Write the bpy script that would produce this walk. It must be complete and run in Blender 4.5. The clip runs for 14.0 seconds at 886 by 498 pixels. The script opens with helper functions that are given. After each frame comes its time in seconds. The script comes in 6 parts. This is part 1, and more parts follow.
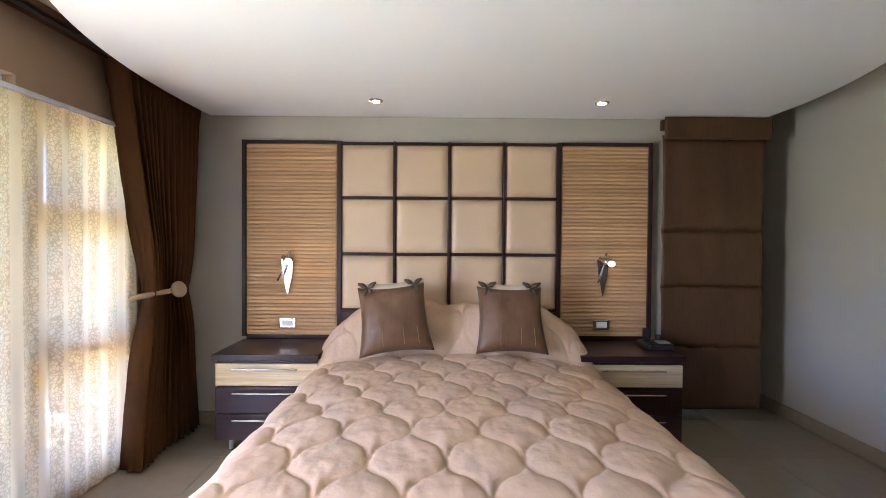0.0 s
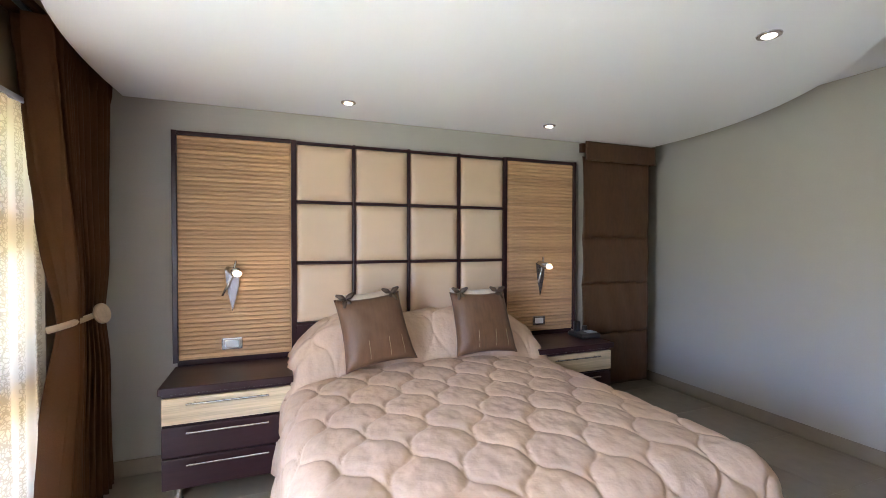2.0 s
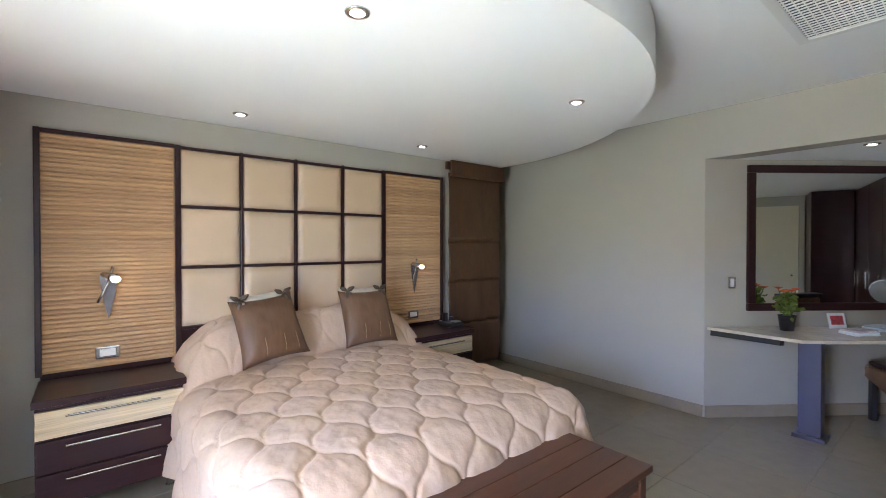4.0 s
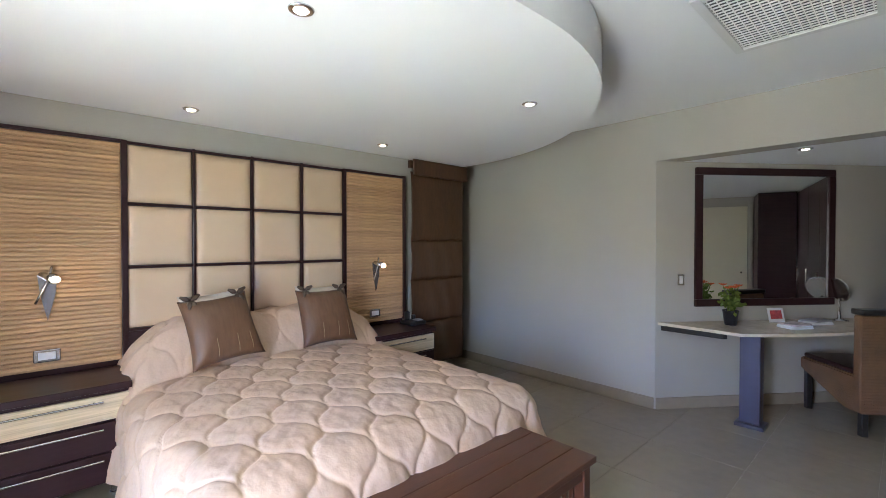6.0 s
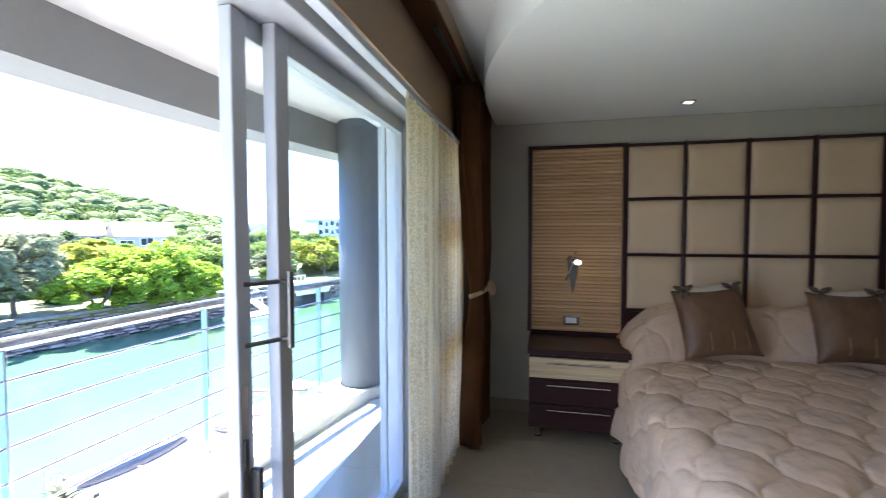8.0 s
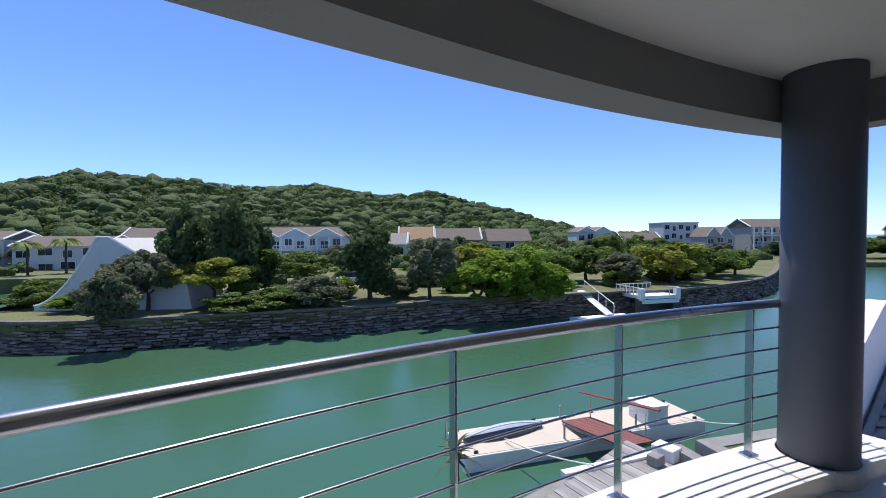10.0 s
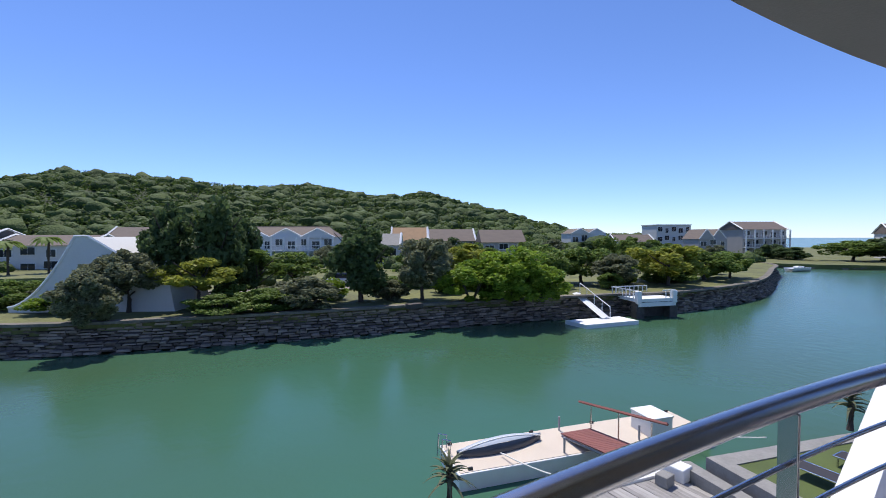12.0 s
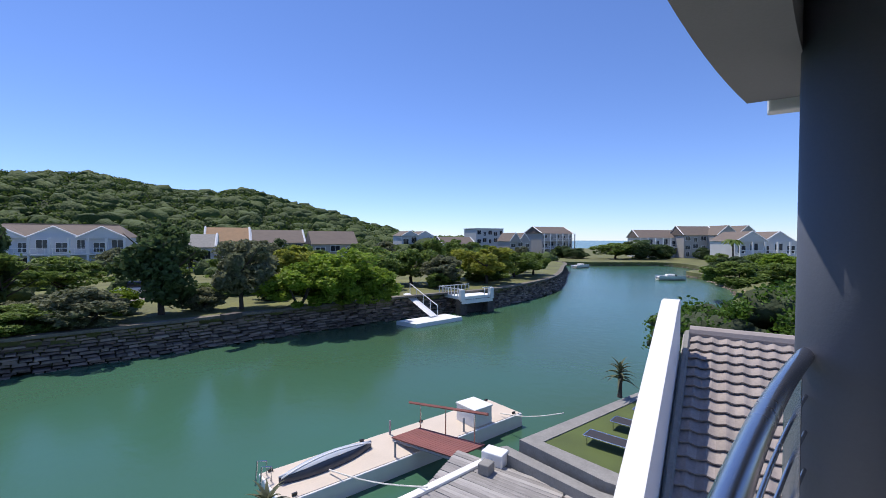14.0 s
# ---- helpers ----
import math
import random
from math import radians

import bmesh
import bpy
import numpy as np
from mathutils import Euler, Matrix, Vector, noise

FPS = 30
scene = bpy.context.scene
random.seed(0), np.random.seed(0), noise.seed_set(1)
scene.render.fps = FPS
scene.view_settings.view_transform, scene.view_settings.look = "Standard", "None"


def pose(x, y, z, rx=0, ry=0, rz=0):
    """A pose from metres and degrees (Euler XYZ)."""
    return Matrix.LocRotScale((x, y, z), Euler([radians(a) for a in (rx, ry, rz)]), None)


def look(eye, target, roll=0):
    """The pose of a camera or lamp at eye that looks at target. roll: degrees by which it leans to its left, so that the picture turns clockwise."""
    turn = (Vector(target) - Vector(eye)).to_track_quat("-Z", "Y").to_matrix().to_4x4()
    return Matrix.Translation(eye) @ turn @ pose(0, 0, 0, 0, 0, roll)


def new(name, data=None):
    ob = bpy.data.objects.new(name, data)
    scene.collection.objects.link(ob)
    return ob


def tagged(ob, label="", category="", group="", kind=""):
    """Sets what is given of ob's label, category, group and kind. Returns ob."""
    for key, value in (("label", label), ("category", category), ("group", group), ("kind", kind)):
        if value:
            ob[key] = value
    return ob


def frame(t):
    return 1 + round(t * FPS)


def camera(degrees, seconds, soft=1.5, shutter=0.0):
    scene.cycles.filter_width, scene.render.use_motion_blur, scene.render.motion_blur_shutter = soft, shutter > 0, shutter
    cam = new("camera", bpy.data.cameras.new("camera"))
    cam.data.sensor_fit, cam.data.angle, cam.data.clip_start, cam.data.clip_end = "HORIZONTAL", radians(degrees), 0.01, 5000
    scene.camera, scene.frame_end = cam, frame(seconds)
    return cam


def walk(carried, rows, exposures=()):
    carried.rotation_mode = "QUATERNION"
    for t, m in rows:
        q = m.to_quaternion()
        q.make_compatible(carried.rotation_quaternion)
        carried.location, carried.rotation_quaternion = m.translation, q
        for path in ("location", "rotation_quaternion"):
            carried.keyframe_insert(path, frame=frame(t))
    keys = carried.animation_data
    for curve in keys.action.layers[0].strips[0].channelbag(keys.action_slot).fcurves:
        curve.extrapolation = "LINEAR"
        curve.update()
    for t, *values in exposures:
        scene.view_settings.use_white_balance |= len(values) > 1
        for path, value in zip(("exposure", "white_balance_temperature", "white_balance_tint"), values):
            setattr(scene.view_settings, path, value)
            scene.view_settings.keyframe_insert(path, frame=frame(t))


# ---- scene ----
cam = camera(91.2, 14.0, soft=0.8, shutter=0.18)
PATH = [
    (0, (-0.33, 0.577, 1.408), (-0.316, 2.577, 1.377), 0.4),
    (0.5, (-0.595, 0.638, 1.39), (-0.385, 2.627, 1.362), 0.2),
    (1, (-0.827, 0.734, 1.411), (-0.423, 2.692, 1.381), 0.1),
    (1.5, (-1.027, 0.752, 1.447), (-0.436, 2.662, 1.413), 0.1),
    (2, (-1.208, 0.684, 1.468), (-0.489, 2.549, 1.433), 0.1),
    (2.5, (-1.344, 0.571, 1.479), (-0.521, 2.393, 1.446), 0.1),
    (3, (-1.47, 0.47, 1.502), (-0.501, 2.22, 1.475), 0.1),
    (3.5, (-1.548, 0.411, 1.492), (-0.418, 2.061, 1.467), 0.0),
    (4, (-1.57, 0.37, 1.476), (-0.305, 1.919, 1.455), -0.0),
    (4.2, (-1.6, 0.379, 1.458), (-0.28, 1.882, 1.445), -0.1),
    (6.3, (-1.497, 0.28, 1.477), (-0.137, 1.746, 1.45), -0.0),
    (6.5, (-1.501, 0.293, 1.474), (-0.234, 1.84, 1.444), -0.1),
    (7, (-1.622, 0.31, 1.447), (-0.791, 2.129, 1.418), -0.3),
    (7.5, (-1.599, 0.294, 1.539), (-1.426, 2.285, 1.452), 0.3),
    (8, (-1.707, 0.3, 1.51), (-2.154, 2.248, 1.421), -0.1),
    (8.5, (-1.869, 0.321, 1.499), (-2.844, 2.066, 1.422), -0.8),
    (9, (-2.039, 0.414, 1.477), (-3.441, 1.84, 1.417), -0.9),
    (9.2, (-2.111, 0.439, 1.49), (-3.628, 1.74, 1.418), -0.9),
    (11.5, (-3.353, 1.159, 1.468), (-5.055, 2.209, 1.413), -0.2),
    (12, (-3.561, 1.344, 1.462), (-5.198, 2.492, 1.407), -0.1),
    (12.5, (-3.736, 1.515, 1.432), (-5.244, 2.827, 1.376), 0.0),
    (13, (-3.896, 1.689, 1.463), (-5.262, 3.149, 1.409), 0.3),
    (13.5, (-3.978, 1.847, 1.484), (-5.180, 3.444, 1.434), 0.2),
    (14, (-3.994, 1.988, 1.469), (-5.086, 3.662, 1.423), 0.2),
]
EXPOSURES = [(0.0, 5.05, 7000, 22), (3.0, 5.08, 6600, 16), (6.6, 5.0, 6550, 15), (7.5, 4.85, 6500, 13), (8.0, 3.55, 6500, 12), (8.5, 1.65, 6400, 8), (9.0, 0.8, 6300, 6), (9.4, 0.4, 6400, 8), (11.3, 0.14, 6500, 10), (14.0, 0.05, 6550, 12)]
walk(cam, [(t, look(eye, target, roll)) for t, eye, target, roll in PATH], EXPOSURES)

# ---- world and light ----
SUN_DIR = Vector((-0.40, 0.10, 0.91)).normalized()
world = bpy.data.worlds.new("sky_world")
scene.world = world
world.use_nodes = True
_nt = world.node_tree
_sky = _nt.nodes.new("ShaderNodeTexSky")
_sky.sky_type = "NISHITA"
_sky.sun_disc = False
_sky.sun_elevation = math.asin(SUN_DIR.z)
_sky.sun_rotation = math.atan2(SUN_DIR.x, SUN_DIR.y)
_sky.air_density, _sky.dust_density, _sky.ozone_density = 0.85, 0.0, 3.0
_bg = _nt.nodes["Background"]
_tint = _nt.nodes.new("ShaderNodeMix")
_tint.data_type, _tint.blend_type = "RGBA", "MULTIPLY"
_tint.inputs[0].default_value = 1.0
_tint.inputs[7].default_value = (0.78, 0.91, 1.26, 1)
_nt.links.new(_sky.outputs[0], _tint.inputs[6])
_nt.links.new(_tint.outputs[2], _bg.inputs[0])
_bg.inputs[1].default_value = 0.13
sun = new("sun", bpy.data.lights.new("sun", "SUN"))
sun.data.energy, sun.data.angle, sun.data.color = 4.2, radians(0.5), (1.0, 0.95, 0.88)
sun.matrix_world = look((0, 0, 30), Vector((0, 0, 30)) - SUN_DIR)


def window_light(y0, y1, z0, z1, watts):
    d = bpy.data.lights.new("window_light", "AREA")
    d.shape, d.size, d.size_y, d.energy = "RECTANGLE", y1 - y0, z1 - z0, watts
    d.color = (0.93, 0.97, 1.0)
    o = new("window_light", d)
    c = Vector((-2.58, (y0 + y1) / 2, (z0 + z1) / 2))
    o.matrix_world = look(c, c + Vector((1, 0, 0)))
    return o


window_light(0.42, 1.05, 0.15, 2.0, 2.3)
window_light(2.7, 3.3, 0.2, 2.0, 0.2)


# ---- small tools ----
def thing(name, loc=(0, 0, 0), label="", category="", group="", kind=""):
    ob = new(name)
    ob.empty_display_size = 0.1
    ob.location = loc
    return tagged(ob, label, category, group, kind)


def part(name, bm, material, parent=None, label="", smooth=False):
    me = bpy.data.meshes.new(name)
    bmesh.ops.recalc_face_normals(bm, faces=bm.faces)
    if smooth:
        for f in bm.faces:
            f.smooth = True
    bm.to_mesh(me)
    bm.free()
    return link_mesh(name, me, material, parent, label)


def link_mesh(name, me, material, parent=None, label=""):
    if material is not None and not me.materials:
        me.materials.append(material)
    ob = new(name, me)
    if parent is not None:
        ob.parent = parent
        if parent.type == "EMPTY":
            ob.matrix_parent_inverse = Matrix.Translation(-parent.location)
    if label:
        ob["label"] = label
    return ob


def solid(name, bm, material, label="", category="", kind="", group="", smooth=False):
    return tagged(part(name, bm, material, None, "", smooth), label, category, group, kind)


def box(x0, y0, z0, x1, y1, z1, bevel=0.0, bm=None, seg=2, m=None):
    own = bmesh.new()
    bmesh.ops.create_cube(own, size=1.0)
    for v in own.verts:
        v.co = Vector(((x0 + x1) / 2 + v.co.x * (x1 - x0), (y0 + y1) / 2 + v.co.y * (y1 - y0), (z0 + z1) / 2 + v.co.z * (z1 - z0)))
    if bevel:
        bmesh.ops.bevel(own, geom=own.edges[:], offset=bevel, segments=seg, affect="EDGES", profile=0.5)
    if m is not None:
        bmesh.ops.transform(own, matrix=m, verts=own.verts)
    return join(bm, own)


def join(bm, own):
    if bm is None:
        return own
    me = bpy.data.meshes.new("tmp")
    own.to_mesh(me)
    own.free()
    bm.from_mesh(me)
    bpy.data.meshes.remove(me)
    return bm


def cyl(p0, p1, r0, r1=None, n=16, bm=None, caps=True):
    p0, p1 = Vector(p0), Vector(p1)
    own = bmesh.new()
    d = p1 - p0
    bmesh.ops.create_cone(own, cap_ends=caps, segments=n, radius1=r0, radius2=r0 if r1 is None else r1, depth=d.length)
    q = d.to_track_quat("Z", "Y").to_matrix().to_4x4()
    bmesh.ops.transform(own, matrix=Matrix.Translation((p0 + p1) / 2) @ q, verts=own.verts)
    return join(bm, own)


def tube(points, r, n=10, bm=None, flat=1.0):
    """A round bar along a line of points."""
    own = bmesh.new()
    pts = [Vector(p) for p in points]
    rings = []
    for i, p in enumerate(pts):
        d = (pts[min(i + 1, len(pts) - 1)] - pts[max(i - 1, 0)]).normalized()
        side = d.cross(Vector((0, 0, 1)))
        side = side.normalized() if side.length > 1e-4 else Vector((1, 0, 0))
        up = side.cross(d)
        rr = r[i] if isinstance(r, (list, tuple)) else r
        rings.append([own.verts.new(p + side * rr * math.cos(a) + up * rr * flat * math.sin(a)) for a in (2 * math.pi * k / n for k in range(n))])
    for a, b in zip(rings, rings[1:]):
        for k in range(n):
            own.faces.new((a[k], a[(k + 1) % n], b[(k + 1) % n], b[k]))
    own.faces.new(rings[0])
    own.faces.new(rings[-1])
    return join(bm, own)


def prism(outline, z0, z1, bm=None):
    """A slab with the given outline of (x, y), from z0 up to z1."""
    own = bmesh.new()
    lo = [own.verts.new((x, y, z0)) for x, y in outline]
    hi = [own.verts.new((x, y, z1)) for x, y in outline]
    own.faces.new(lo)
    own.faces.new(hi)
    n = len(lo)
    for i in range(n):
        own.faces.new((lo[i], lo[(i + 1) % n], hi[(i + 1) % n], hi[i]))
    return join(bm, own)


def lathe(profile, n=20, bm=None, at=(0, 0, 0)):
    own = bmesh.new()
    rings = [[own.verts.new((at[0] + r * math.cos(2 * math.pi * k / n), at[1] + r * math.sin(2 * math.pi * k / n), at[2] + z)) for k in range(n)] for r, z in profile]
    for a, b in zip(rings, rings[1:]):
        for k in range(n):
            own.faces.new((a[k], a[(k + 1) % n], b[(k + 1) % n], b[k]))
    own.faces.new(rings[0])
    own.faces.new(rings[-1])
    return join(bm, own)


def grid(nu, nv, fn, bm=None):
    own = bmesh.new()
    vs = [[own.verts.new(fn(i / nu, j / nv)) for j in range(nv + 1)] for i in range(nu + 1)]
    for i in range(nu):
        for j in range(nv):
            own.faces.new((vs[i][j], vs[i + 1][j], vs[i + 1][j + 1], vs[i][j + 1]))
    return join(bm, own)


# ---- materials ----
def mat(name, color, rough=0.6, metal=0.0, var=0.12, scale=3.0, fine=60.0, bump=0.1, bump_scale=None, stretch=(1, 1, 1), spec=0.5, per_object=0.0, coat=0.0, dist=0.01):
    """A painted, woven, wooden or metal surface: colour that varies at two scales, with grain and relief."""
    m = bpy.data.materials.new(name)
    m.use_nodes = True
    nt = m.node_tree
    N, L = nt.nodes, nt.links
    b = N["Principled BSDF"]
    tc = N.new("ShaderNodeTexCoord")
    mp = N.new("ShaderNodeMapping")
    mp.inputs["Scale"].default_value = stretch
    L.new(tc.outputs["Object"], mp.inputs[0])
    n1 = N.new("ShaderNodeTexNoise")
    n1.inputs["Scale"].default_value = scale
    n1.inputs["Detail"].default_value = 5
    n2 = N.new("ShaderNodeTexNoise")
    n2.inputs["Scale"].default_value = fine
    n2.inputs["Detail"].default_value = 3
    L.new(mp.outputs[0], n1.inputs["Vector"])
    L.new(mp.outputs[0], n2.inputs["Vector"])
    add = N.new("ShaderNodeMath")
    add.operation = "MULTIPLY_ADD"
    add.inputs[1].default_value = 0.6
    L.new(n1.outputs[0], add.inputs[0])
    h = N.new("ShaderNodeMath")
    h.operation = "MULTIPLY"
    h.inputs[1].default_value = 0.4
    L.new(n2.outputs[0], h.inputs[0])
    L.new(h.outputs[0], add.inputs[2])
    out = add.outputs[0]
    if per_object:
        oi = N.new("ShaderNodeObjectInfo")
        po = N.new("ShaderNodeMath")
        po.operation = "MULTIPLY_ADD"
        po.inputs[1].default_value = per_object
        L.new(oi.outputs["Random"], po.inputs[0])
        sh = N.new("ShaderNodeMath")
        sh.operation = "ADD"
        sh.inputs[1].default_value = -per_object / 2
        L.new(out, sh.inputs[0])
        L.new(sh.outputs[0], po.inputs[2])
        out = po.outputs[0]
    ramp = N.new("ShaderNodeValToRGB")
    ramp.color_ramp.elements[0].position, ramp.color_ramp.elements[1].position = 0.3, 0.7
    c = Vector(color)
    ramp.color_ramp.elements[0].color = (*(c * (1 - var)), 1)
    ramp.color_ramp.elements[1].color = (*[min(1.0, v) for v in c * (1 + var)], 1)
    L.new(out, ramp.inputs[0])
    L.new(ramp.outputs[0], b.inputs["Base Color"])
    b.inputs["Roughness"].default_value, b.inputs["Metallic"].default_value = rough, metal
    b.inputs["Specular IOR Level"].default_value, b.inputs["Coat Weight"].default_value = spec, coat
    rr = N.new("ShaderNodeMapRange")
    rr.inputs["To Min"].default_value, rr.inputs["To Max"].default_value = max(0.02, rough * 0.85), min(1.0, rough * 1.15)
    L.new(n1.outputs[0], rr.inputs[0])
    L.new(rr.outputs[0], b.inputs["Roughness"])
    if bump:
        bp = N.new("ShaderNodeBump")
        bp.inputs["Strength"].default_value, bp.inputs["Distance"].default_value = bump, dist
        if bump_scale:
            n3 = N.new("ShaderNodeTexNoise")
            n3.inputs["Scale"].default_value = bump_scale
            L.new(mp.outputs[0], n3.inputs["Vector"])
            L.new(n3.outputs[0], bp.inputs["Height"])
        else:
            L.new(n2.outputs[0], bp.inputs["Height"])
        L.new(bp.outputs[0], b.inputs["Normal"])
    return m


def glow(name, color, strength):
    m = bpy.data.materials.new(name)
    m.use_nodes = True
    b = m.node_tree.nodes["Principled BSDF"]
    b.inputs["Base Color"].default_value = (*color, 1)
    b.inputs["Emission Color"].default_value = (*color, 1)
    b.inputs["Emission Strength"].default_value = strength
    return m


def glass(name, tint=(0.95, 0.98, 0.97)):
    m = bpy.data.materials.new(name)
    m.use_nodes = True
    nt = m.node_tree
    nt.nodes.remove(nt.nodes["Principled BSDF"])
    tr = nt.nodes.new("ShaderNodeBsdfTransparent")
    tr.inputs[0].default_value = (*tint, 1)
    gl = nt.nodes.new("ShaderNodeBsdfGlossy")
    gl.inputs["Roughness"].default_value = 0.02
    lw = nt.nodes.new("ShaderNodeLayerWeight")
    pw = nt.nodes.new("ShaderNodeMath")
    pw.operation, pw.inputs[1].default_value = "POWER", 6.0
    nt.links.new(lw.outputs["Facing"], pw.inputs[0])
    fr = nt.nodes.new("ShaderNodeMapRange")
    fr.inputs["To Min"].default_value, fr.inputs["To Max"].default_value = 0.03, 0.45
    nt.links.new(pw.outputs[0], fr.inputs[0])
    mx = nt.nodes.new("ShaderNodeMixShader")
    nt.links.new(fr.outputs[0], mx.inputs[0])
    nt.links.new(tr.outputs[0], mx.inputs[1])
    nt.links.new(gl.outputs[0], mx.inputs[2])
    nt.links.new(mx.outputs[0], nt.nodes["Material Output"].inputs[0])
    return m


M_WALL = mat("wall_paint", (0.43, 0.395, 0.335), 0.75, var=0.04, scale=1.5, fine=120, bump=0.06)
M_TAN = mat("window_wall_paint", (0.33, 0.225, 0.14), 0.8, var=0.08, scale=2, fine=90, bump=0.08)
M_CEIL = mat("ceiling_paint", (0.84, 0.84, 0.83), 0.85, var=0.02, scale=1, fine=150, bump=0.03)
M_FLOOR = mat("polished_cream_tile", (0.315, 0.262, 0.195), 0.2, var=0.1, scale=1.3, fine=12, bump=0.01, per_object=0.06)
M_GROUT = mat("grout", (0.29, 0.24, 0.18), 0.8, var=0.1)
M_WENGE = mat("wenge_wood", (0.032, 0.012, 0.013), 0.3, var=0.2, scale=4, fine=25, bump=0.0, stretch=(1, 6, 9), coat=0.03, spec=0.32)
M_ZEBRA = mat("zebrano_slats", (0.54, 0.335, 0.18), 0.6, var=0.36, scale=2.0, fine=5, bump=0.1, stretch=(2.0, 30, 260), per_object=0.16, spec=0.2)
M_ZEBRA_FRONT = mat("zebrano_drawer_front", (0.60, 0.46, 0.285), 0.4, var=0.28, scale=1.2, fine=5, bump=0.04, stretch=(1.2, 30, 45))
M_LEATHER = mat("cream_leather", (0.61, 0.44, 0.29), 0.45, var=0.05, scale=4, fine=200, bump=0.12)
M_QUILT = mat("rose_beige_quilt", (0.61, 0.425, 0.295), 0.75, var=0.07, scale=6, fine=90, bump=0.35, bump_scale=45, dist=0.006)
M_SATIN = mat("bronze_satin", (0.145, 0.070, 0.034), 0.42, var=0.2, scale=9, fine=80, bump=0.15, stretch=(6, 1, 1))
M_BOW = mat("dark_satin_bow", (0.09, 0.06, 0.04), 0.45, var=0.2)
M_CURTAIN = mat("brown_curtain_cloth", (0.085, 0.034, 0.013), 0.85, var=0.15, scale=5, fine=150, bump=0.15, spec=0.12)
M_BLIND = mat("brown_silk_blind", (0.085, 0.036, 0.013), 0.5, var=0.3, scale=3, fine=40, bump=0.12, stretch=(1, 1, 0.3))
M_CHROME = mat("brushed_steel", (0.62, 0.61, 0.60), 0.25, metal=1.0, var=0.08, scale=5, fine=60, bump=0.02)
M_ALU = mat("powder_coated_aluminium", (0.50, 0.51, 0.55), 0.4, var=0.04, bump=0.02)
M_WHITE = mat("white_plastic", (0.75, 0.75, 0.73), 0.4, var=0.03, bump=0.0)
M_GREYP = mat("grey_plastic", (0.35, 0.35, 0.36), 0.4, var=0.05, bump=0.0)
M_BLACK = mat("black_plastic", (0.02, 0.02, 0.022), 0.35, var=0.2, bump=0.02)
M_BENCH = mat("red_brown_hardwood", (0.085, 0.029, 0.014), 0.34, var=0.35, scale=3, fine=22, bump=0.06, stretch=(1, 8, 8), coat=0.1, per_object=0.3)
M_MARBLE = mat("beige_marble", (0.62, 0.53, 0.42), 0.15, var=0.18, scale=5, fine=25, bump=0.01)
M_WICKER = mat("brown_wicker", (0.17, 0.085, 0.04), 0.55, var=0.3, scale=10, fine=120, bump=0.5)
M_GLASS = glass("clear_glass")
M_LAMP = glow("lit_lamp", (1.0, 0.86, 0.66), 0.8)
M_PLASTER = mat("grey_plaster", (0.22, 0.222, 0.226), 0.85, var=0.06, scale=2, fine=80, bump=0.1)
M_COLUMN = mat("blue_grey_paint", (0.10, 0.112, 0.142), 0.7, var=0.06, scale=2, fine=80, bump=0.08)
M_SOFFIT = mat("pale_soffit_paint", (0.52, 0.52, 0.50), 0.85, var=0.04, bump=0.03)
M_SCREED = mat("pale_balcony_tile", (0.56, 0.54, 0.50), 0.6, var=0.08, scale=4, fine=50, bump=0.05)
M_STEEL = mat("polished_stainless", (0.46, 0.46, 0.49), 0.26, metal=1.0, var=0.06, bump=0.0)

mirror = bpy.data.materials.new("mirror_silver")
mirror.use_nodes = True
mirror.node_tree.nodes["Principled BSDF"].inputs["Metallic"].default_value = 1.0
mirror.node_tree.nodes["Principled BSDF"].inputs["Roughness"].default_value = 0.01
mirror.node_tree.nodes["Principled BSDF"].inputs["Base Color"].default_value = (0.86, 0.88, 0.87, 1)

# ---- the bedroom's shell ----
FLOOR_T = 0.012


def wall(name, *boxes, material=M_WALL, label="", category="wall"):
    bm = None
    for b in boxes:
        bm = box(*b, bm=bm)
    return solid(name, bm, material, label, category, "structure")


wall("wall_north", (-2.5, 3.91, 0, 1.40, 4.4, 2.61), label="warm grey painted wall behind the bed")
# Unseen fill across the recess opening blocks daylight; a floor slot passes a line.
wall("wall_recess", (1.40, 4.38, 0.022, 2.69, 4.58, 2.61), (1.20, 4.38, 0, 1.50, 4.58, 0.022), (2.10, 4.38, 0, 2.69, 4.58, 0.022), (1.20, 4.4, 0, 1.40, 4.58, 2.61), label="grey wall closing the recess against daylight behind the blind")
wall("wall_east", (2.49, 1.82, 0, 2.69, 4.38, 2.61), (2.49, -2.2, 2.2, 2.69, 1.82, 2.61), label="warm grey wall with an alcove for the dressing table")
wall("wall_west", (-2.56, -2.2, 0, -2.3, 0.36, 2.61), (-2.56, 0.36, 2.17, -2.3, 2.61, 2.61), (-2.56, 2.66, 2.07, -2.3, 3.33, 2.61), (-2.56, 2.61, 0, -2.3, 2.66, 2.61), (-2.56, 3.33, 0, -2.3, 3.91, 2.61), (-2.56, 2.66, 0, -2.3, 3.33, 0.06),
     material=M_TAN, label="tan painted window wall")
wall("wall_south", (-2.5, -2.4, 0, 4.6, -2.2, 2.61), label="plain warm grey wall")
wall("wall_end", (4.4, -2.2, 0, 4.6, 0.9, 2.61), label="plain warm grey wall beyond the dressing table")
ALC = math.atan2(-0.6, 0.8)
ALC_M = Matrix.Translation((2.49, 1.82, 0)) @ Matrix.Rotation(ALC, 4, "Z")
_bm = box(0, 0, 0, 2.45, 0.15, 2.61, m=ALC_M)
